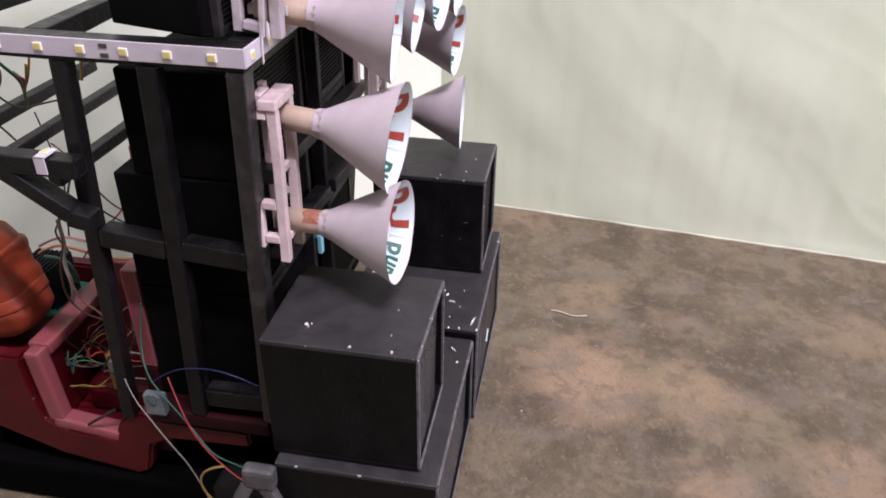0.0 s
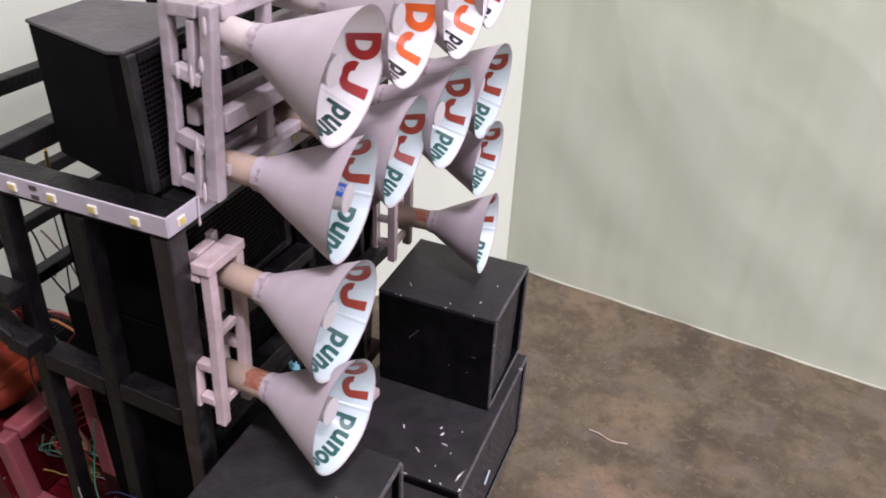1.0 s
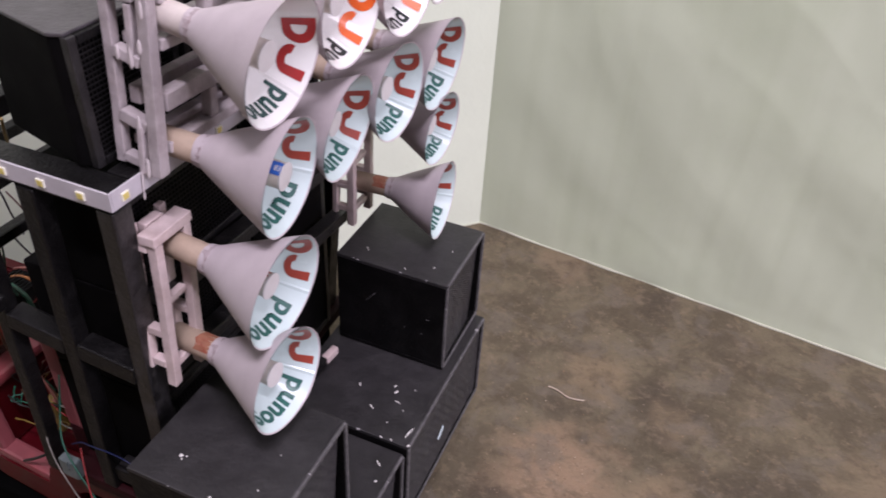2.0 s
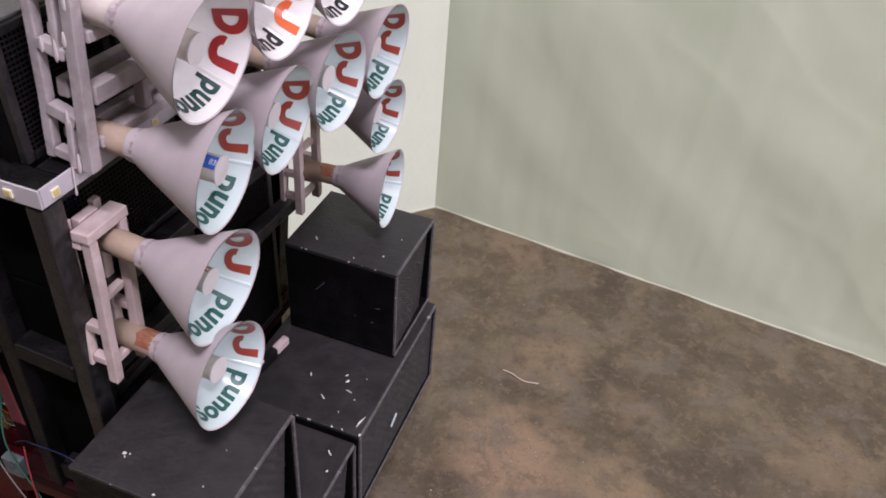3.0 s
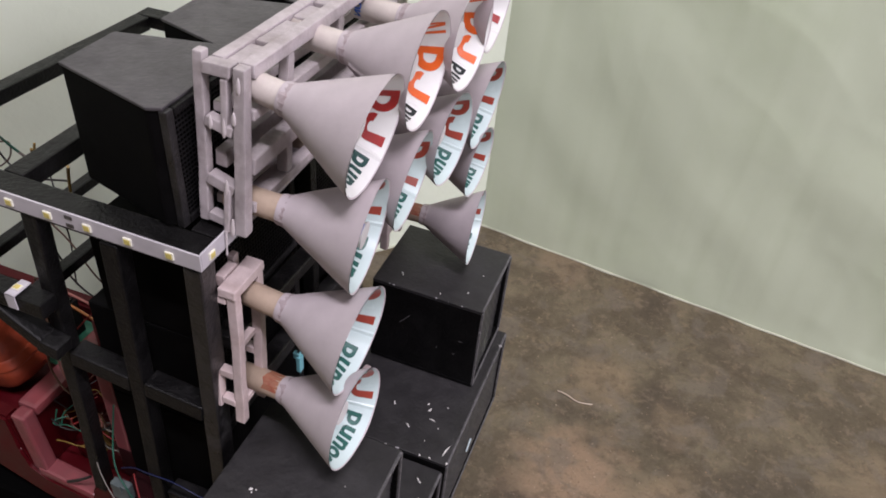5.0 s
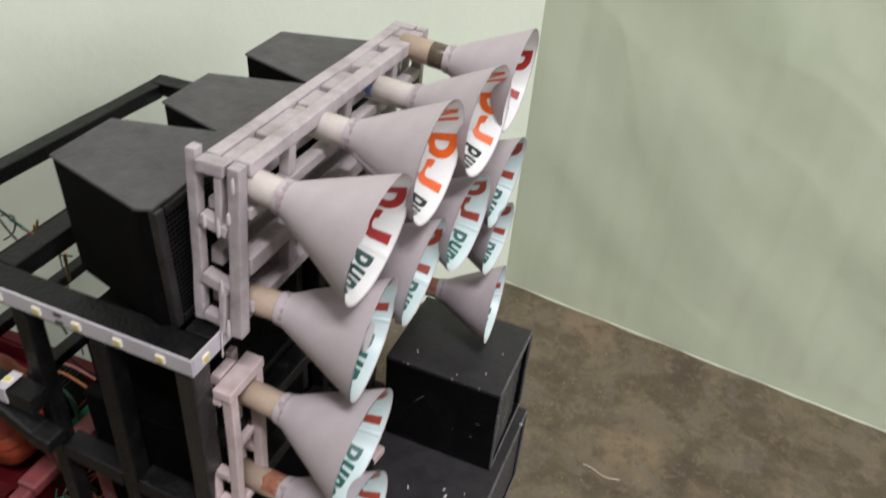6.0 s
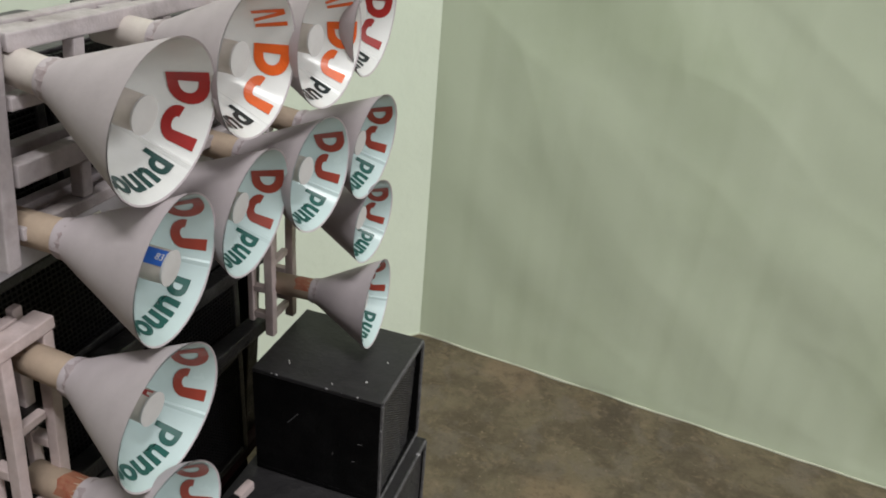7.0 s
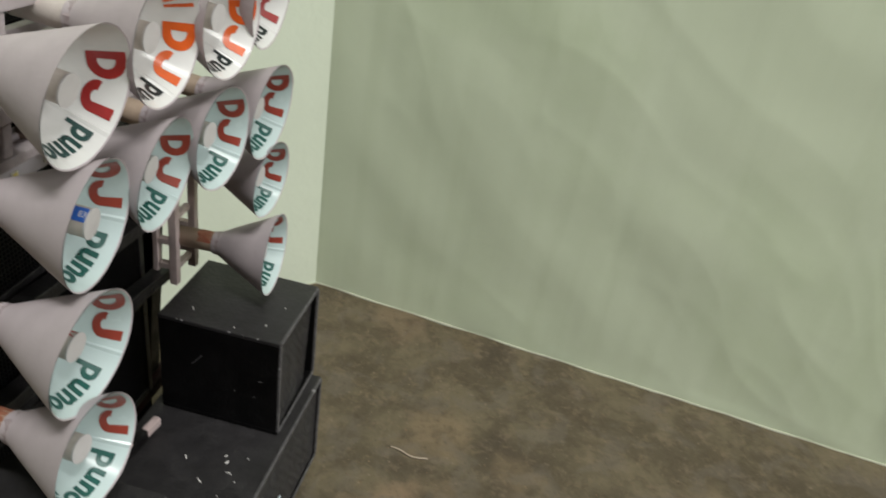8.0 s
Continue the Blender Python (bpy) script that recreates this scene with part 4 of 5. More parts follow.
# ---------------------------------------------------------------- horns and their frames
def horn_frame_top():
    """The long double ladder frame of lilac-grey strips that carries the two upper rows."""
    t = thing("ladder_frame", "lilac-grey painted wooden ladder frame for the upper horns", "frame", (-0.099, 0.325, 0.2565))
    o = -Vector(t.location)

    def settle(bm):
        """Squares the strips up to the frame as it stands: a little low at its far end, its foot nearer than its head."""
        for v in bm.verts:
            x, y, z = v.co
            z = 0.2557 + (z - 0.2540) * 0.862 - 0.024 * (y - 0.2500)
            v.co = (x - 0.0070, 0.2600 + (y - 0.2500) * 0.887 + 0.13 * (z - 0.2900), z)
        bmesh.ops.translate(bm, verts=bm.verts[:], vec=o)
        return bm

    def put(name, p0, p1, w, h, up=(0, 0, 1), mat=GREY_WOOD):
        return part(name, settle(bar(p0, p1, w, h, 0.0006, up=up, rough=0.0005)), mat, t)

    y0, y1 = 0.2500, 0.4020
    xf, xb = -0.0935, -0.1040
    for x, w in ((xf, 0.0050), (xb, 0.0044)):
        put("rail", (x, y0 + 0.006, 0.3200), (x, y1 - 0.006, 0.3200), w, 0.0056)
        put("rail", (x, y0 + 0.006, 0.3030), (x, y1 - 0.006, 0.3030), w, 0.0042)
        put("rail", (x, y0 + 0.006, 0.2820), (x, y1 - 0.006, 0.2820), w, 0.0070)
        put("rail", (x, y0 + 0.006, 0.2640), (x, y1 - 0.006, 0.2640), w, 0.0042)
        for y in (y0 + 0.0025, y1 - 0.0025) if x == xf else (y1 - 0.0025,):
            put("upright", (x, y, 0.2540), (x, y, 0.3228), 0.0050, 0.0044 if x == xf else 0.0036, up=(1, 0, 0))
    for y in (0.283, 0.3255, 0.3690):
        put("strut", (xf, y, 0.3170), (xf, y, 0.3053), 0.0046, 0.0040, up=(1, 0, 0))
        put("strut", (xf, y, 0.2782), (xf, y, 0.2663), 0.0046, 0.0040, up=(1, 0, 0))
    # spacers that tie front and back together
    for y, long in ((0.2645, 0.016), (0.2875, 0.022), (0.3110, 0.014), (0.3300, 0.017), (0.3560, 0.019), (0.3790, 0.013), (0.3920, 0.008)):
        put("spacer", (xb + 0.0024, y, 0.3194), (xf - 0.0027, y, 0.3194), long, 0.0050)
    for y in (y0 + 0.0025, y1 - 0.0025):
        put("cap", (xb - 0.0024, y, 0.3205), (xf - 0.0030, y, 0.3205), 0.0058, 0.0048)
        # paired short posts and a tie at the top and bottom of each end
        put("short_post", (-0.0990, y - 0.0008, 0.2995), (-0.0990, y - 0.0008, 0.3178), 0.0042, 0.0024, up=(1, 0, 0))
        put("short_post", (-0.0953, y + 0.0006, 0.3040), (-0.0953, y + 0.0006, 0.3178), 0.0036, 0.0016, up=(1, 0, 0))
        put("short_post", (-0.0985, y - 0.0008, 0.2545), (-0.0985, y - 0.0008, 0.2735), 0.0042, 0.0024, up=(1, 0, 0))
        put("tie", (xb - 0.0024, y, 0.3000), (xf - 0.0027, y, 0.2975), 0.0048, 0.0040)
        put("tie", (xb - 0.0024, y, 0.2760), (xf - 0.0027, y, 0.2725), 0.0048, 0.0044)
        put("tie", (xb - 0.0024, y, 0.2590), (xf - 0.0027, y, 0.2570), 0.0044, 0.0036)
    put("shelf", (-0.0972, y0 + 0.008, 0.2800), (-0.0972, y1 - 0.008, 0.2800), 0.0062, 0.0026)
    put("shelf", (-0.0972, y0 + 0.008, 0.2626), (-0.0972, y1 - 0.008, 0.2626), 0.0062, 0.0026)
    for x, z, long in ((xf, 0.3165, 0.0040), (-0.0990, 0.2990, 0.0050), (-0.0953, 0.3035, 0.0034), (-0.0985, 0.2740, 0.0045), (-0.0965, 0.2570, 0.0050), (xb, 0.3000, 0.0036)):
        bm = bmesh.new()
        bmesh.ops.create_uvsphere(bm, u_segments=10, v_segments=7, radius=1)
        for v in bm.verts:
            v.co = Vector((x + v.co.x * 0.0007 * (1.2 - 0.3 * v.co.z), y0 - 0.0001 + v.co.y * 0.0005, z + v.co.z * long * 0.85))
        for f in bm.faces:
            f.smooth = True
        part("paint_drip", settle(bm), DRIP, t, "glossy run of paint")
    # a string of paint that hangs from the near foot
    bm = lathe([(0.0, 0.00045), (0.005, 0.00032), (0.0085, 0.00028), (0.0105, 0.00050), (0.0118, 0.0002)], 8)
    bm.transform(Matrix.Translation((-0.0985, y0 - 0.0010, 0.2555)) @ Matrix.Rotation(radians(90), 4, "Y"))
    part("paint_drip", settle(bm), DRIP, t, "hanging string of paint")
    put("corner_peg", (xb - 0.0044, y0 + 0.003, 0.2560), (xb - 0.0044, y0 + 0.003, 0.3255), 0.0042, 0.0036, up=(1, 0, 0))
    return t


horn_frame_top()


def horn_bracket(y0, y1, z0, z1, label, lean=(0.0, 0.0), back=0.0):
    """A short upright bracket of pinkish strips for two horns."""
    t = thing("horn_bracket", label, "bracket", (-0.103, (y0 + y1) / 2, z0), "brackets for the lower horns")
    o = -Vector(t.location)

    def put(name, p0, p1, w, h, up=(0, 0, 1)):
        bm = bar(p0, p1, w, h, 0.0005, up=up, rough=0.0005)
        for v in bm.verts:      # a hand-made bracket, not quite plumb
            k = v.co.z - z1
            v.co += Vector((lean[0] * k - back, lean[1] * k, 0))
        bmesh.ops.translate(bm, verts=bm.verts[:], vec=o)
        return part(name, bm, PINK_WOOD, t)

    for y in (y0 + 0.0022, y1 - 0.0022):
        put("upright", (-0.1015, y, z0), (-0.1005, y, z1 - 0.005), 0.0038, 0.0040, up=(1, 0, 0))
        put("upright", (-0.1105, y, z0 + 0.006), (-0.1100, y, z1), 0.0038, 0.0028, up=(1, 0, 0))
        for z in (z0 + 0.010, z0 + 0.024, z0 + 0.060):
            put("spacer", (-0.1090, y, z), (-0.1030, y, z), 0.0036, 0.0030)
    put("cap", (-0.1020, y0 - 0.0005, z1 - 0.003), (-0.1020, y1 + 0.0005, z1 - 0.003), 0.0072, 0.0036)
    put("rail", (-0.1080, y0 + 0.005, z1 - 0.0035), (-0.1080, y1 - 0.005, z1 - 0.0035), 0.0036, 0.0050)
    put("rail", (-0.1022, y0 + 0.005, z0 + 0.036), (-0.1022, y1 - 0.005, z0 + 0.036), 0.0030, 0.0030)
    put("rail", (-0.1022, y0 + 0.005, z0 + 0.008), (-0.1022, y1 - 0.005, z0 + 0.008), 0.0030, 0.0030)
    return t


horn_bracket(0.2495, 0.2690, 0.1685, 0.2355, "pinkish-white painted wooden bracket on the near rack post", (-0.05, 0.11), 0.0028)
horn_bracket(0.3850, 0.4080, 0.1530, 0.2290, "pinkish-white painted wooden bracket on the far rack post")


def horn(neck, long, r, pitch, yaw, dj, sound, vinyl, tube, turn=0.0, prefix=False, first=148, step=17, sticker=False, smear=False, film=False,
         lettered=False, tick=False, label=""):
    """A horn: a card tube, a rolled paper cone, its glossy printed lining and the capped throat."""
    t = thing("horn_speaker", label, "horn speaker", neck, "paper horns on the frames")
    y, z = neck[1:]
    r0 = 0.0056
    t.rotation_euler = (0, radians(-pitch), radians(yaw))
    part("tube", lathe([(-0.0215, 0.0040), (-0.0215, 0.0049), (-0.001, 0.0050), (0.0015, 0.0048)], 28), tube, t)
    # outer paper cone, with a pinched collar where it grips the tube
    prof = [(-0.0022, 0.0054), (-0.0012, 0.0057), (0.0006, r0 + 0.0002), (0.003, r0 + 0.0014)]
    prof += [(long * k, r0 + (r - r0) * k) for k in (0.25, 0.5, 0.75, 1.0)]
    bm = lathe(prof, 56)
    for v in bm.verts:
        w = noise.noise(Vector((v.co.x * 60, v.co.y * 60 + y * 70, v.co.z * 60 + z * 90)))
        v.co.y *= 1.004 + 0.016 * abs(w)
        v.co.z *= 1.004 + 0.016 * abs(w)
        v.co.x += 0.0006 * noise.noise(Vector((math.atan2(v.co.y, v.co.z) * 1.3, y * 60, z * 60))) * (v.co.x / long)
    cone = part("cone", bm, PAPER, t)
    # torn paper tabs glued round the tube
    bm = bmesh.new()
    rc = random.Random(int(y * 9000 + z * 5000))
    n = 15
    ins = [bm.verts.new((0.0022, 0.0064 * math.sin(2 * math.pi * k / n), 0.0064 * math.cos(2 * math.pi * k / n))) for k in range(n)]
    out = []
    for k in range(n):
        rr = 0.0054 + rc.uniform(0, 0.0005)
        out.append(bm.verts.new((-0.0006 - rc.uniform(0, 0.0014), rr * math.sin(2 * math.pi * k / n), rr * math.cos(2 * math.pi * k / n))))
    for k in range(n):
        bm.faces.new((ins[k], out[k], out[(k + 1) % n], ins[(k + 1) % n]))
    part("collar", bm, STAINED_SHADED_PAPER, cone, "torn lilac paper collar")
    # overlap seam of the rolled sheet
    a0 = radians(200 + turn * 2)
    bm = bmesh.new()
    rows = []
    for k in range(9):
        s = 0.12 + 0.88 * k / 8
        rr = r0 + (r - r0) * s + 0.0003
        rows.append([bm.verts.new((long * s, (rr + d) * math.sin(a0 + q), (rr + d) * math.cos(a0 + q))) for q, d in ((0.0, -0.0006), (0.03, 0.0002), (0.16 / s, -0.0006))])
    for p, q in zip(rows, rows[1:]):
        for c in range(2):
            bm.faces.new((p[c], p[c + 1], q[c + 1], q[c]))
    part("seam", bm, PAPER, cone)
    gap = 0.0003

    def on_cone(theta, f, lift):
        rr = r0 + (r - r0) * f - gap - lift
        return Vector((long * f + lift * 0.4, rr * math.sin(theta), rr * math.cos(theta)))

    bm = bmesh.new()
    steps = 56
    rings = [[bm.verts.new(on_cone(2 * math.pi * k / steps, f, 0)) for k in range(steps)] for f in (0.2, 0.45, 0.7, 0.996)]
    for p, q in zip(rings, rings[1:]):
        for k in range(steps):
            fc = bm.faces.new((p[k], p[(k + 1) % steps], q[(k + 1) % steps], q[k]))
            fc.smooth = True
    lining = part("lining", bm, vinyl, t, "glossy printed lining")
    # raised overlap of the lining, which catches the light
    bm = bmesh.new()
    aseam = radians(139 + turn)
    rows = [[bm.verts.new(on_cone(aseam + q, f, l)) for q, l in ((-0.05, 0.0), (-0.012, 0.00035), (0.05, 0.0))] for f in (0.3, 0.6, 0.994)]
    for p, q in zip(rows, rows[1:]):
        for c in range(2):
            bm.faces.new((p[c], p[c + 1], q[c + 1], q[c]))
    part("lining_seam", bm, vinyl, lining)
    # rim edge
    bm = bmesh.new()
    a = [bm.verts.new(on_cone(2 * math.pi * k / steps, 0.996, 0)) for k in range(steps)]
    b = [bm.verts.new((long + 0.0002, (r + 0.0001) * math.sin(2 * math.pi * k / steps), (r + 0.0001) * math.cos(2 * math.pi * k / steps))) for k in range(steps)]
    for k in range(steps):
        bm.faces.new((a[k], a[(k + 1) % steps], b[(k + 1) % steps], b[k]))
    part("rim", bm, PAPER, cone, "cut paper edge")
    # throat tube with a round white cap
    deep = 0.94 if sticker else 0.81
    throat = part("throat", lathe([(0.004, 0.0046), (long * deep, 0.0046)], 28), PALE_TUBE, t, "pale paper throat")
    bm = disc(long * deep, 0.0050, 28, 0.0003)
    join(bm, lathe([(long * deep - 0.0006, 0.0049), (long * deep, 0.0050)], 28))
    part("cap", bm, WHITE_CAP, throat, "round white paper cap")

    def letters(text, theta, f_base, f_top, inward, mat, bold=0.03, narrow=1.0):
        bm = glyph(text, bold)
        high = (f_top - f_base) * math.hypot(long, r - r0)
        for v in bm.verts:
            f = f_base + (f_top - f_base) * v.co.y
            rr = r0 + (r - r0) * ((f_base + f_top) / 2)
            ang = v.co.x * abs(high) / rr * narrow
            v.co = on_cone(theta + (-ang if inward else ang), f, 0.00022)
        bmesh.ops.recalc_face_normals(bm, faces=bm.faces[:])
        return part("lettering", bm, mat, lining)

    def stroke_letter(strips, a0, a1, f0, f1, mat):
        """A letter of broad strokes: u runs clockwise from a0 to a1, v from the letter's foot to its head."""
        bm = bmesh.new()
        for strip in strips:
            prev = None
            for (u0, v0), (u1, v1) in strip:
                pair = [bm.verts.new(on_cone(a0 + (a1 - a0) * u, f0 + (f1 - f0) * v, 0.00022)) for u, v in ((u0, v0), (u1, v1))]
                if prev:
                    bm.faces.new((prev[0], prev[1], pair[1], pair[0]))
                prev = pair
        bmesh.ops.recalc_face_normals(bm, faces=bm.faces[:])
        return part("lettering", bm, mat, lining)

    q = radians(turn)
    stem = [((0.0, k / 6), (0.30, k / 6)) for k in range(7)]
    bowl = []
    for k in range(13):
        a = math.pi * k / 12
        bowl.append(((0.28 + 0.72 * math.sin(a) ** 0.75, 0.5 - 0.5 * math.cos(a)), (0.28 + 0.40 * math.sin(a) ** 0.75, 0.5 - 0.24 * math.cos(a))))
    bowl[0], bowl[-1] = ((0.28, 0.0), (0.28, 0.26)), ((0.28, 1.0), (0.28, 0.74))
    stroke_letter([stem, bowl], radians(62) + q, radians(92) + q, 0.655, 0.965, dj)
    j = [((0.66, 1.0 - 0.64 * k / 6), (1.0, 1.0 - 0.64 * k / 6)) for k in range(7)]
    for k in range(1, 11):
        a = math.radians(200) * k / 10
        j.append(((0.46 + 0.20 * math.cos(a), 0.36 - 0.10 * math.sin(a)), (0.46 + 0.54 * math.cos(a), 0.36 - 0.36 * math.sin(a))))
    stroke_letter([j], radians(97) + q, radians(128) + q, 0.655, 0.945, dj)
    for k, ch in enumerate("dnuoS"):
        letters(ch, radians(first + step * k), 0.878, 0.650, True, sound, 0.05, 0.88 * step / 17)
    if prefix:
        for da, s in ((26, 0.05), (33, -0.05), (42, 0.0)):
            bm = bmesh.new()
            rows = [[bm.verts.new(on_cone(radians(da) + q + k + s * (f - 0.8) * 6, f, 0.00022)) for k in (-0.035, 0.035)] for f in (0.68, 0.78, 0.88, 0.95)]
            for p, w in zip(rows, rows[1:]):
                bm.faces.new((p[0], p[1], w[1], w[0]))
            part("print_bar", bm, dj, lining)
    if sticker:
        def wrap(u, v, lift):
            ang = radians(332) + u / 0.0046
            return Vector((long * deep - 0.0036 + v, (0.0047 + lift) * math.sin(ang), (0.0047 + lift) * math.cos(ang)))
        bm = bmesh.new()
        rows = [[bm.verts.new(wrap(-0.0024 + 0.0048 * k / 8, v, 0.0001)) for k in range(9)] for v in (-0.0030, 0.0034)]
        for k in range(8):
            bm.faces.new((rows[0][k], rows[0][k + 1], rows[1][k + 1], rows[1][k]))
        stick = part("sticker", bm, BLUE_PRINT, throat, "small blue number sticker")
        bm = glyph("83", 0.01)
        for v in bm.verts:
            v.co = wrap(v.co.y * 0.0019 - 0.0010, v.co.x * 0.0017 + 0.0016, 0.0002)
        part("figures", bm, WHITE_CAP, stick)
    if tick:
        bm = bmesh.new()
        x1 = long * deep - 0.0008
        tips = [(x1, 350), (x1 - 0.0042, 356), (x1 - 0.0030, 18), (x1 - 0.0004, 25)]
        bm.faces.new([bm.verts.new((x, 0.00472 * math.sin(radians(a)), 0.00472 * math.cos(radians(a)))) for x, a in tips])
        part("tick", bm, RED_PRINT, throat, "red printed tick")
    if smear:
        bm = bmesh.new()
        rows = []
        for k in range(9):
            a = radians(-70 + 200 * k / 8)
            rows.append([bm.verts.new((x + 0.0008 * math.sin(k * 2.1 + i * 3), 0.00508 * math.sin(a), 0.00508 * math.cos(a))) for i, x in enumerate((-0.0095, -0.0055, -0.0024))])
        for p, w in zip(rows, rows[1:]):
            for c in range(2):
                bm.faces.new((p[c], p[c + 1], w[c + 1], w[c]))
        part("smear", bm, STAIN_RED, t, "reddish print on the tube")
    if film:
        part("film_band", lathe([(-0.0085, 0.0050), (-0.0080, 0.00515), (-0.003, 0.00515), (-0.0025, 0.0050)], 28), FOIL, t, "dark film band round the tube")
    if lettered:
        bm = glyph("SPUN", 0.03)
        for v in bm.verts:
            ang = radians(-62) - v.co.x * 0.0027 / 0.0051
            v.co = Vector((-0.0172 - v.co.y * 0.0027, 0.00512 * math.sin(ang), 0.00512 * math.cos(ang)))
        bmesh.ops.recalc_face_normals(bm, faces=bm.faces[:])
        part("lettering", bm, BLUE_PRINT, t, "blue letters stamped round the tube")
    return t


TOP = "lilac-grey paper horn with white printed lining on the top row"
ORANGE_TOP = "lilac-grey paper horn with orange print on the top row"
MID = "lilac-grey paper horn with pale aqua printed lining"
horn((-0.0886, 0.2717, 0.3039), 0.0307, 0.0209, -9.9, 0.9, RED_PRINT, TEAL_PRINT, VINYL, PALE_TUBE, turn=5, first=157, label=TOP)
horn((-0.0872, 0.3114, 0.3059), 0.0306, 0.0211, -3.7, 0.7, ORANGE_PRINT, DARK_PRINT, VINYL, PALE_TUBE, prefix=True, turn=26, first=177, label=ORANGE_TOP)
horn((-0.0818, 0.3510, 0.3030), 0.0285, 0.0206, -1.6, -2.8, ORANGE_PRINT, DARK_PRINT, VINYL, PALE_TUBE, prefix=True, turn=18, first=166, lettered=True, label=ORANGE_TOP)
horn((-0.0817, 0.3828, 0.3067), 0.0290, 0.0205, -5.6, 2.4, RED_PRINT, DARK_PRINT, VINYL, KRAFT, film=True, turn=11, first=162, label=TOP)
horn((-0.0900, 0.2687, 0.2618), 0.0309, 0.0209, -6.6, 6.7, BRICK_PRINT, GREEN_PRINT, VINYL_BLUE, KRAFT, sticker=True, turn=-24, first=141, step=21, label=MID)
horn((-0.0883, 0.3098, 0.2618), 0.0295, 0.0205, -8.1, 3.2, BRICK_PRINT, GREEN_PRINT, VINYL_BLUE, KRAFT, turn=5, first=154, label=MID)
horn((-0.0868, 0.3500, 0.2584), 0.0304, 0.0204, -3.0, -2.5, BRICK_PRINT, GREEN_PRINT, VINYL_BLUE, KRAFT, turn=-6, first=150, step=18, label=MID)
horn((-0.0847, 0.3894, 0.2572), 0.0310, 0.0209, -6.4, -0.8, BRICK_PRINT, GREEN_PRINT, VINYL_BLUE, KRAFT, turn=-10, first=146, step=19, label=MID)
horn((-0.0877, 0.2606, 0.2224), 0.0306, 0.0214, -6.4, -0.4, BRICK_PRINT, GREEN_PRINT, VINYL_BLUE, KRAFT, turn=-10, first=157, step=20, tick=True, label=MID)
horn((-0.0868, 0.2564, 0.1807), 0.0308, 0.0209, 0.0, -2.5, BRICK_PRINT, GREEN_PRINT, VINYL_BLUE, KRAFT, smear=True, turn=-13, first=146, step=20, label=MID)
horn((-0.0865, 0.3988, 0.2190), 0.0299, 0.0182, -4.0, -2.6, BRICK_PRINT, GREEN_PRINT, VINYL_BLUE, KRAFT, turn=-8, first=148, label=MID)
horn((-0.0815, 0.3943, 0.1777), 0.0279, 0.0202, -1.4, 5.3, BRICK_PRINT, GREEN_PRINT, VINYL_BLUE, KRAFT, smear=True, turn=-24, first=147, step=19, label=MID)


# ---------------------------------------------------------------- loose things
pack = thing("battery_pack", "orange tape-wrapped pack leaning on the truck bed", "battery pack", (-0.2760, 0.2750, 0.0900))
pack.rotation_euler = (0, radians(-13), 0)


def wrapped(lo, hi, cuts, lump, sag):
    """A soft wrapped bundle with creases running round it."""
    bm = bmesh.new()
    bmesh.ops.create_cube(bm, size=1)
    bmesh.ops.subdivide_edges(bm, edges=bm.edges[:], cuts=cuts, use_grid_fill=True)
    for v in bm.verts:
        u = v.co.copy()
        p = Vector([lo[i] + (u[i] + 0.5) * (hi[i] - lo[i]) for i in range(3)])
        mid = (Vector(lo) + Vector(hi)) / 2
        # rounded corners
        q = Vector([u[i] * 2 for i in range(3)])
        k = max(0.0, (abs(q.x) ** 6 + abs(q.y) ** 6 + abs(q.z) ** 6) ** (1 / 6) - 1)
        p = mid + (p - mid) / (1 + k * 1.1)
        crease = math.sin((p.z + p.x * 0.25) * 420 + 2 * noise.noise(p * 60)) * 0.0005
        w = noise.noise_vector(p * 70) * lump
        v.co = p + w + (p - mid).normalized() * crease + Vector((0, 0, -sag * (1 - abs(u.x * 2))))
    for f in bm.faces:
        f.smooth = True
    return bm


part("wrap", wrapped((-0.032, -0.019, 0.0), (0.032, 0.012, 0.056), 22, 0.0014, 0.001), ORANGE_WRAP, pack)
for z, tilt in ((0.016, 0.10), (0.037, 0.14)):
    bm = wrapped((-0.0326, -0.0196, z - 0.005), (0.0326, 0.0126, z + 0.005), 14, 0.0008, 0.0)
    for v in bm.verts:
        v.co.z += v.co.x * tilt
    part("tape_band", bm, ORANGE_WRAP, pack, "overlapping turn of orange tape")

board = thing("amplifier_board", "green circuit board with black finned heat sink", "circuit board", (-0.2760, 0.3060, 0.0846))
part("board", block((-0.016, -0.018, 0.0), (0.024, 0.016, 0.0016), 0.0003), GREEN_BOARD, board)
for k in range(8):
    part("heat_sink_fin", block((-0.002 + 0.0026 * k, -0.012, 0.0016), (-0.0006 + 0.0026 * k, 0.010, 0.026), 0.0002), RUBBER, board)
for x, y, r, h in ((-0.010, 0.000, 0.004, 0.012), (-0.010, 0.010, 0.003, 0.010), (-0.010, -0.010, 0.004, 0.011)):
    bm = lathe([(0, 0.0002), (0, r), (h, r), (h, 0.0002)], 20)
    bm.transform(Matrix.Translation((x, y, 0.0016)) @ Matrix.Rotation(radians(-90), 4, "Y"))
    part("capacitor", bm, GREY_PLASTIC, board)

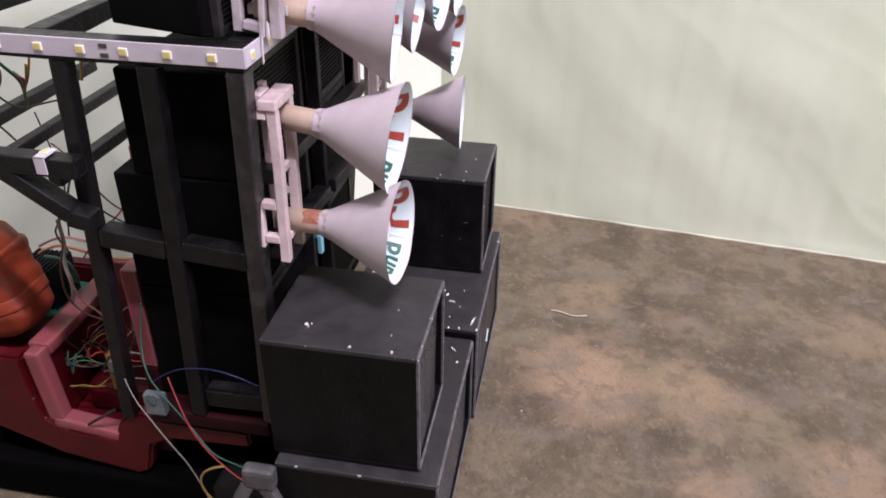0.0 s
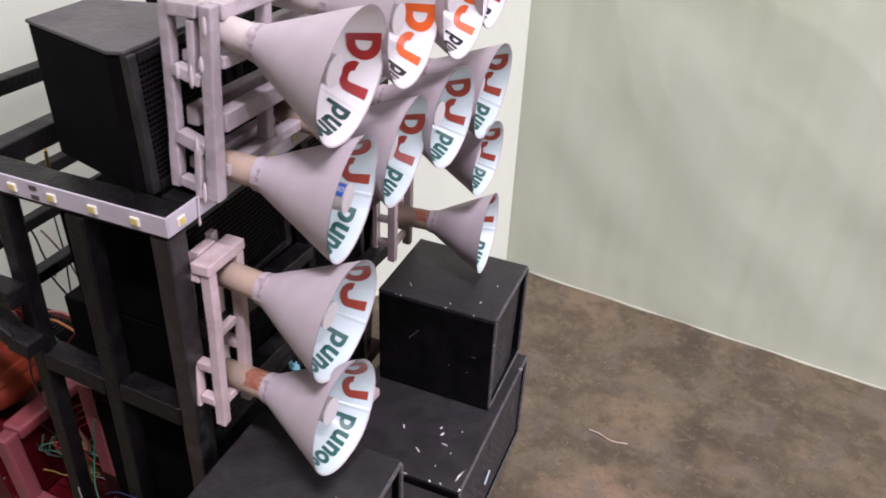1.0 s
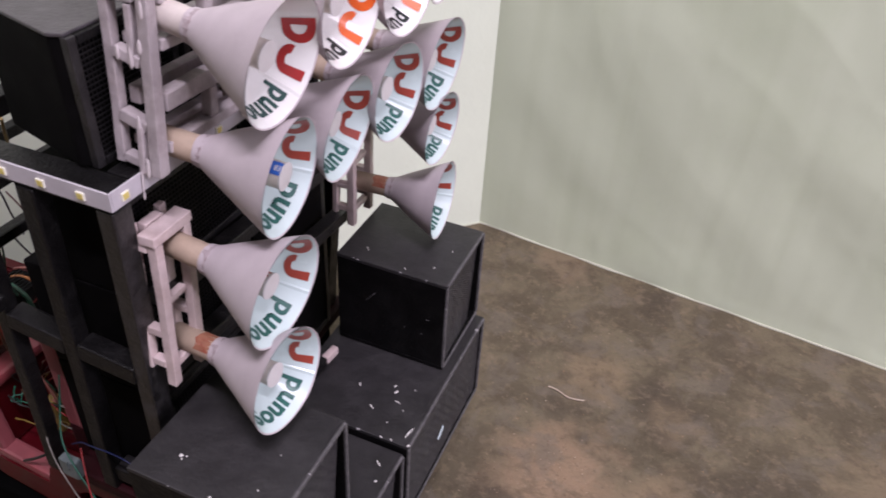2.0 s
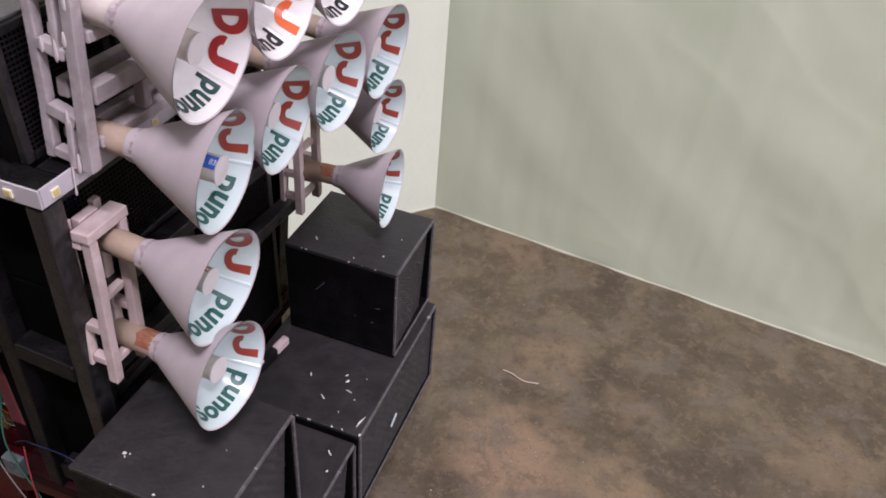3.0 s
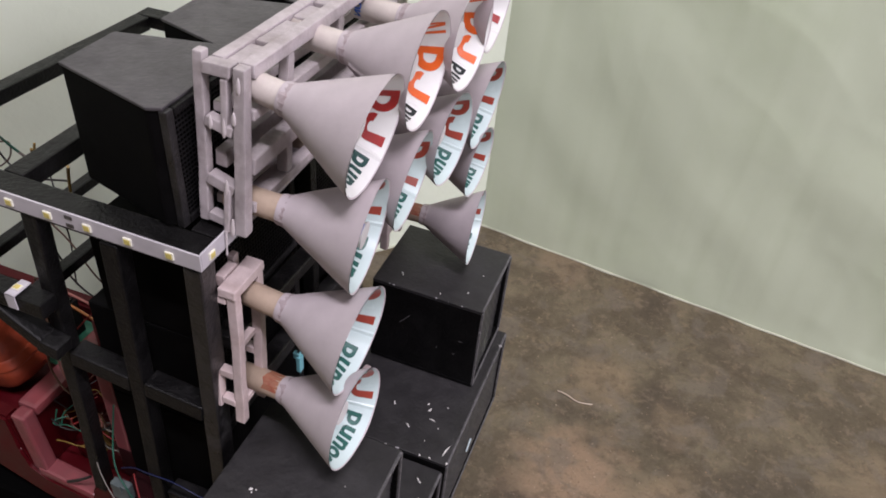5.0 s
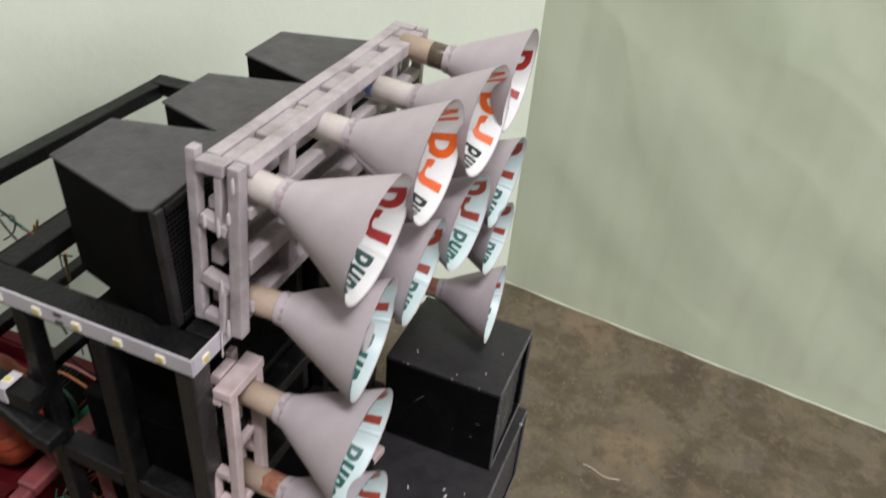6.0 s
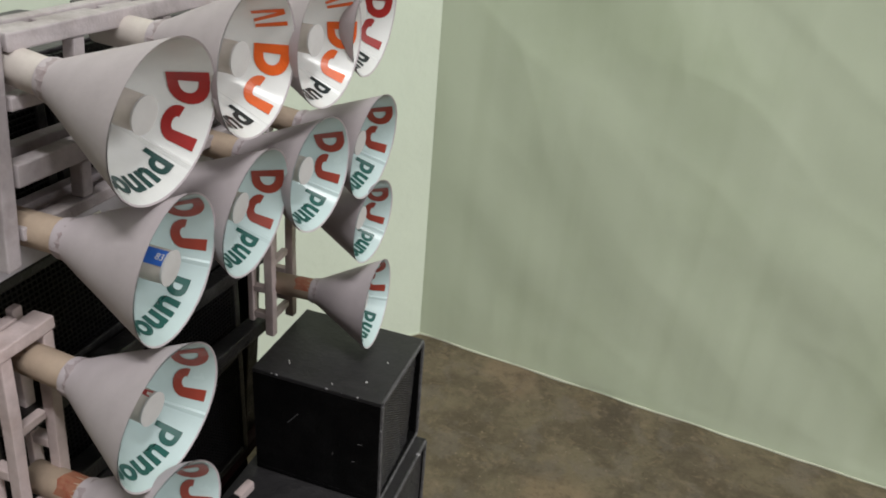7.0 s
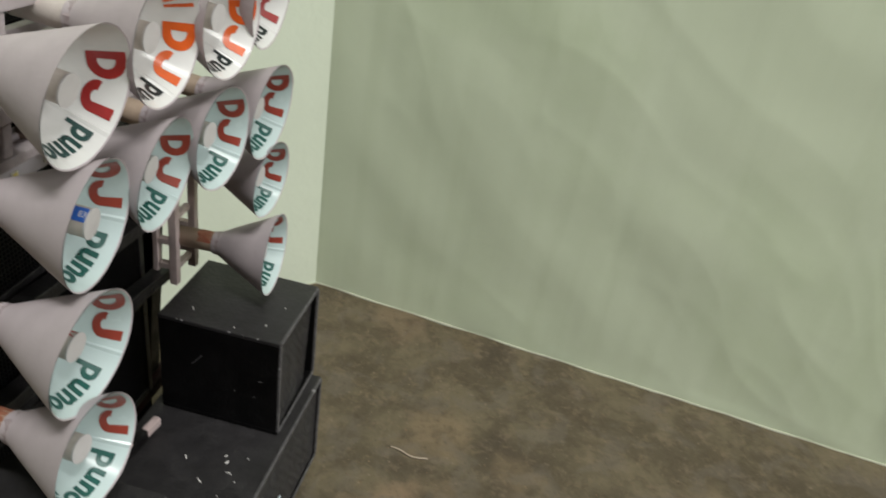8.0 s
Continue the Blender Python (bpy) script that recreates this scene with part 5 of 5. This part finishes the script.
hook = thing("tow_hook", "grey plastic hook at the foot of the stack", "hook", (-0.1065, 0.2050, 0.0045))
part("clamp", block((-0.0080, -0.0030, 0.0740), (0.0060, 0.0035, 0.0850), 0.0020), GREY_PLASTIC, hook)
part("jaw", bar((-0.0060, 0.0, 0.0755), (-0.0110, -0.0020, 0.0660), 0.0060, 0.0055, 0.0016, up=(0, 1, 0)), GREY_PLASTIC, hook)
part("jaw", bar((0.0010, 0.0, 0.0755), (0.0075, -0.0010, 0.0600), 0.0060, 0.0050, 0.0016, up=(0, 1, 0)), GREY_PLASTIC, hook)
part("stem", bar((0.0075, 0.0, 0.0615), (0.0078, 0.0, -0.0045), 0.0050, 0.0050, 0.0010, up=(1, 0, 0)), GREY_PLASTIC, hook)

rod = thing("marker_rod", "black rod with a pinkish-white tip lying on the bins", "rod", (-0.0945, 0.33, 0.0982))
part("shaft", bar((-0.004, -0.040, 0.0), (0.0018, 0.008, 0.0), 0.0042, 0.0060, 0.001), BLACK_WOOD, rod)
part("tip", bar((0.0018, 0.008, 0.0004), (0.0030, 0.018, 0.0004), 0.0040, 0.0050, 0.0010), PINK_WOOD, rod, "pinkish-white tip")
part("band", bar((-0.0010, -0.012, 0.0006), (0.0, -0.002, 0.0006), 0.0046, 0.0064, 0.0010), PINK_WOOD, rod, "pale band")

bit = thing("plastic_clip", "small pale cyan plastic clip on the rack crossbar", "clip", (-0.1075, 0.3015, 0.1420))
part("tag", block((-0.0012, -0.0018, -0.0050), (0.0012, 0.0018, 0.0050), 0.0006), CYAN_BIT, bit)
part("jaw", block((-0.0030, -0.0012, 0.0030), (0.0004, 0.0012, 0.0070), 0.0005), CYAN_BIT, bit)
part("cord", bar((-0.0006, 0.0, 0.0065), (-0.0018, 0.0, 0.0195), 0.0007, 0.0007, 0.0002, up=(0, 1, 0)), WIRES["black"], bit)

straw = [(0.0060, 0.4645, 0.0010), (0.0120, 0.4640, 0.0016), (0.0200, 0.4600, 0.0014), (0.0260, 0.4605, 0.0012), (0.0320, 0.4625, 0.0010)]
st = curve_tube("straw", straw, 0.00045, STRAW)
tagged(st, "thin pale dry stalk lying on the cement floor", "straw")


def grit():
    """Loose sand and mortar crumbs, thickest on the rusty patch of the floor."""
    rng = random.Random(17)
    bm = bmesh.new()
    for px, py, spread, count in ((0.030, 0.388, 0.032, 330), (0.100, 0.385, 0.035, 60), (0.115, 0.325, 0.035, 90), (0.120, 0.450, 0.090, 120), (0.010, 0.560, 0.040, 40)):
        for _ in range(count):
            x, y = rng.gauss(px, spread), rng.gauss(py, spread)
            size = 0.00016 + 0.00042 * rng.random() ** 3
            if x < -0.022 or y > 0.58 - 0.11 * x:
                continue
            turn = rng.uniform(0, 6.28)
            ring = [bm.verts.new((x + size * rng.uniform(0.6, 1.3) * math.cos(turn + k * 1.257), y + size * rng.uniform(0.6, 1.3) * math.sin(turn + k * 1.257), 0.0)) for k in range(5)]
            tip = bm.verts.new((x + size * 0.3 * rng.uniform(-1, 1), y, size * rng.uniform(0.7, 1.5)))
            for k in range(5):
                bm.faces.new((ring[k], ring[(k + 1) % 5], tip))
    tagged(part("grit", bm, GRIT), "loose rusty sand and mortar grit on the cement floor", "grit", kind="stuff")


grit()


def chips():
    """Crumbs and slivers of plaster on the black tops."""
    rng = random.Random(5)
    spots = [(-0.070, 0.335, 0.094, 0.0022, 120), (-0.0525, 0.3415, 0.094, 0.0022, 40), (-0.0505, 0.338, 0.094, 0.0042, 60), (-0.0465, 0.332, 0.094, 0.0056, 170),
             (-0.058, 0.324, 0.094, 0.0042, 150), (-0.042, 0.343, 0.094, 0.0012, 0), (-0.042, 0.328, 0.094, 0.0010, 0), (-0.046, 0.318, 0.094, 0.0010, 0),
             (-0.0335, 0.3165, 0.094, 0.0100, 80), (-0.0305, 0.3095, 0.094, 0.0022, 60), (-0.045, 0.3088, 0.094, 0.0014, 30), (-0.0395, 0.3092, 0.094, 0.0020, 170),
             (-0.041, 0.298, 0.0893, 0.0034, 130), (-0.0400, 0.2972, 0.0893, 0.0024, 150), (-0.037, 0.2880, 0.0893, 0.0016, 20),
             (-0.089, 0.228, 0.1500, 0.0020, 30), (-0.0878, 0.2268, 0.1500, 0.0014, 100), (-0.0868, 0.2285, 0.1500, 0.0010, 60),
             (-0.0680, 0.2172, 0.1500, 0.0026, 15), (-0.0515, 0.2170, 0.1500, 0.0014, 60), (-0.0540, 0.2270, 0.1500, 0.0008, 0), (-0.0550, 0.2440, 0.1500, 0.0006, 0),
             (-0.084, 0.372, 0.1525, 0.0034, 130), (-0.047, 0.3725, 0.1525, 0.0012, 0), (-0.044, 0.389, 0.1525, 0.0009, 0), (-0.060, 0.3655, 0.1525, 0.0010, 0)]
    for x, y, z, size, ang in spots:
        bm = bmesh.new()
        bmesh.ops.create_cone(bm, cap_ends=True, segments=6, radius1=1, radius2=0.6, depth=1.6)
        size *= 0.75
        wide = min(0.00042, size * 0.3)
        for v in bm.verts:
            k = 1 + 0.55 * rng.uniform(-1, 1)
            v.co = Vector((v.co.x * size * 0.5 * k, v.co.y * wide * k, (v.co.z + 0.9) * 0.0005))
        ob = part("plaster_crumb", bm, PLASTER_BIT)
        ob.matrix_world = pose(x, y, z, 0, 0, ang)
        tagged(ob, "tiny white plaster crumb on the black box top", "crumb", "crumbs on the boxes")


chips()
sliver = part("paper_sliver", block((-0.0004, -0.004, -0.0009), (0.0004, 0.004, 0.0009), 0.0002), SLIVER)
sliver.matrix_world = pose(-0.0290, 0.3500, 0.0600, 25, 0, 0)
tagged(sliver, "pale sliver stuck to the ribbed bin front", "sliver")


def wire(colour, points, radius=0.0006):
    ob = curve_tube("wire", points, radius * 0.85, WIRES[colour], resolution=2)
    tagged(ob, "thin %s insulated wire of the model's wiring" % colour, "wire", "loose wires")
    return ob


wire("blue", [(-0.1770, 0.245, 0.0900), (-0.168, 0.2440, 0.0980), (-0.155, 0.2385, 0.1080), (-0.140, 0.2385, 0.1100), (-0.128, 0.2385, 0.1070), (-0.1200, 0.2400, 0.1020)], 0.00042)
wire("green", [(-0.1760, 0.2500, 0.1330), (-0.1790, 0.2480, 0.1150), (-0.1740, 0.2385, 0.1020), (-0.1640, 0.2340, 0.0930), (-0.1500, 0.2300, 0.0790), (-0.1400, 0.2250, 0.0700),
               (-0.1260, 0.2220, 0.0690), (-0.1120, 0.2180, 0.0700)], 0.00045)
wire("red", [(-0.1640, 0.2400, 0.1000), (-0.1540, 0.2300, 0.0880), (-0.1460, 0.2260, 0.0760), (-0.1360, 0.2240, 0.0660), (-0.1240, 0.2200, 0.0610), (-0.1140, 0.2180, 0.0600)], 0.00045)
wire("white", [(-0.1920, 0.2520, 0.1050), (-0.1890, 0.2420, 0.0980), (-0.1830, 0.2380, 0.0860), (-0.1760, 0.2350, 0.0790), (-0.1660, 0.2330, 0.0640), (-0.1560, 0.2320, 0.0500),
               (-0.1500, 0.2310, 0.0300)], 0.0004)
wire("yellow", [(-0.1270, 0.2120, 0.0790), (-0.1340, 0.2110, 0.0780), (-0.1400, 0.2110, 0.0700), (-0.1385, 0.2115, 0.0600), (-0.1330, 0.2120, 0.0520), (-0.1310, 0.2130, 0.0300)], 0.0006)
# long leads round the pack, up to the rails
wire("brown", [(-0.2120, 0.2600, 0.1900), (-0.2150, 0.2620, 0.1760), (-0.2140, 0.2600, 0.1560), (-0.2200, 0.2590, 0.1400), (-0.2210, 0.2590, 0.1250), (-0.2120, 0.2560, 0.1180),
               (-0.1990, 0.2560, 0.1150), (-0.1930, 0.2580, 0.1020), (-0.2000, 0.2600, 0.0880), (-0.2080, 0.2620, 0.0860)], 0.00055)
wire("pink", [(-0.2200, 0.2640, 0.1330), (-0.2160, 0.2600, 0.1230), (-0.2050, 0.2580, 0.1190), (-0.1960, 0.2560, 0.1120), (-0.1960, 0.2580, 0.0960), (-0.2040, 0.2620, 0.0900),
              (-0.2120, 0.2640, 0.0860), (-0.2100, 0.2640, 0.0800)], 0.0006)
wire("green", [(-0.2060, 0.2660, 0.1880), (-0.2180, 0.2720, 0.1660), (-0.2280, 0.2760, 0.1540), (-0.2340, 0.2780, 0.1460), (-0.2300, 0.2800, 0.1360)], 0.0006)
wire("black", [(-0.2050, 0.2700, 0.1900), (-0.2140, 0.2820, 0.1650), (-0.2060, 0.2880, 0.1520), (-0.1900, 0.2880, 0.1480), (-0.1800, 0.2860, 0.1400)], 0.0005)
wire("red", [(-0.1980, 0.3000, 0.1860), (-0.1950, 0.2960, 0.1720), (-0.2020, 0.2900, 0.1560), (-0.2140, 0.2860, 0.1460), (-0.2260, 0.2840, 0.1300)], 0.0005)
wire("brown", [(-0.2360, 0.2960, 0.1860), (-0.2260, 0.2960, 0.1780), (-0.2160, 0.2940, 0.1620), (-0.2040, 0.2960, 0.1500), (-0.1860, 0.3000, 0.1540), (-0.1790, 0.3020, 0.1620)], 0.0005)
wire("black", [(-0.2680, 0.3300, 0.1860), (-0.2560, 0.3200, 0.1700), (-0.2500, 0.3160, 0.1560), (-0.2560, 0.3180, 0.1350), (-0.2600, 0.3200, 0.1180)], 0.0005)
wire("orange", [(-0.2700, 0.3060, 0.1140), (-0.2560, 0.3020, 0.1240), (-0.2420, 0.3000, 0.1240), (-0.2280, 0.2980, 0.1220), (-0.2120, 0.3000, 0.1200), (-0.1900, 0.3040, 0.1240)], 0.0009)
wire("pink", [(-0.2720, 0.3100, 0.1160), (-0.2560, 0.3060, 0.1270), (-0.2380, 0.3040, 0.1270), (-0.2200, 0.3020, 0.1250), (-0.2000, 0.3060, 0.1260)], 0.0008)
wire("white", [(-0.2280, 0.2760, 0.1560), (-0.2270, 0.2760, 0.1440), (-0.2300, 0.2740, 0.1320), (-0.2240, 0.2700, 0.1220), (-0.2280, 0.2700, 0.1120)], 0.0011)
wire("green", [(-0.2600, 0.2980, 0.1180), (-0.2480, 0.2940, 0.1210), (-0.2400, 0.2920, 0.1180), (-0.2380, 0.2900, 0.1100)], 0.0014)
wire("black", [(-0.2790, 0.3100, 0.2170), (-0.2740, 0.3100, 0.2080), (-0.2680, 0.3100, 0.2000), (-0.2580, 0.3100, 0.1960), (-0.2460, 0.3100, 0.2000), (-0.2340, 0.3100, 0.2030)], 0.0006)
wire("brown", [(-0.2760, 0.3120, 0.2110), (-0.2690, 0.3100, 0.2150), (-0.2620, 0.3090, 0.2170), (-0.2650, 0.3080, 0.2060), (-0.2740, 0.3080, 0.2000)], 0.0005)
wire("black", [(-0.2780, 0.3100, 0.1900), (-0.2690, 0.3100, 0.1820), (-0.2600, 0.3100, 0.1700), (-0.2570, 0.3090, 0.1570), (-0.2510, 0.3080, 0.1480)], 0.0006)
wire("black", [(-0.2160, 0.2430, 0.0580), (-0.2120, 0.2425, 0.0615), (-0.2050, 0.2430, 0.0660), (-0.2005, 0.2450, 0.0690)], 0.0009)
rw = random.Random(21)
for k in range(20):
    colour = ["red", "black", "green", "yellow", "white", "pink", "brown", "orange", "black", "brown"][k % 10]
    a = Vector((rw.uniform(-0.228, -0.186), rw.uniform(0.256, 0.290), rw.uniform(0.070, 0.092)))
    pts = [a]
    way = rw.uniform(0, 6.28)
    for _ in range(rw.randint(5, 8)):
        way += rw.uniform(-1.4, 1.4)
        a = a + Vector((math.cos(way) * 0.009, math.sin(way) * 0.007, rw.uniform(-0.006, 0.008)))
        a = Vector((min(max(a.x, -0.232), -0.182), min(max(a.y, 0.256), 0.296), min(max(a.z, 0.069), 0.112)))
        pts.append(a)
    wire(colour, [tuple(p) for p in pts], rw.choice([0.00035, 0.0004, 0.00055]))
plug = thing("wire_connector", "grey-blue plastic wire connector at the post's foot", "connector", (-0.1715, 0.2385, 0.0830))
part("shell", block((-0.0050, -0.0030, -0.0040), (0.0050, 0.0016, 0.0080), 0.0010), BLUE_GREY, plug)
part("latch", block((-0.0015, -0.0040, 0.0040), (0.0020, -0.0030, 0.0095), 0.0004), BLUE_GREY, plug)
plug = thing("wire_connector", "small yellow and white plug among the wires", "connector", (-0.2080, 0.2640, 0.0660))
part("shell", block((-0.0030, -0.0030, 0.0), (0.0030, 0.0030, 0.0230), 0.0008), WIRES["yellow"], plug)
part("latch", block((-0.0014, -0.0042, 0.0100), (0.0014, -0.0030, 0.0200), 0.0004), WIRES["white"], plug)
# frayed ends that stand up behind the rail, and one beside the near cabinet
for colour, dx, dz in (("green", -0.0150, 0.0100), ("yellow", 0.0035, 0.0090), ("green", -0.0110, 0.0060), ("white", -0.0060, 0.0020), ("yellow", 0.0010, 0.0055), ("red", -0.0035, -0.0010)):
    wire(colour, [(-0.2580, 0.3140, 0.1960), (-0.2540, 0.3100, 0.2060), (-0.2480 + dx * 0.25, 0.3060, 0.2130), (-0.2460 + dx * 0.7, 0.3040, 0.2150 + dz * 0.4),
                  (-0.2450 + dx, 0.3035 + dx * 0.15, 0.2160 + dz)], 0.0007)
wire("yellow", [(-0.1985, 0.2780, 0.2260), (-0.1950, 0.2760, 0.2360), (-0.1915, 0.2735, 0.2430), (-0.1890, 0.2720, 0.2475)], 0.0008)
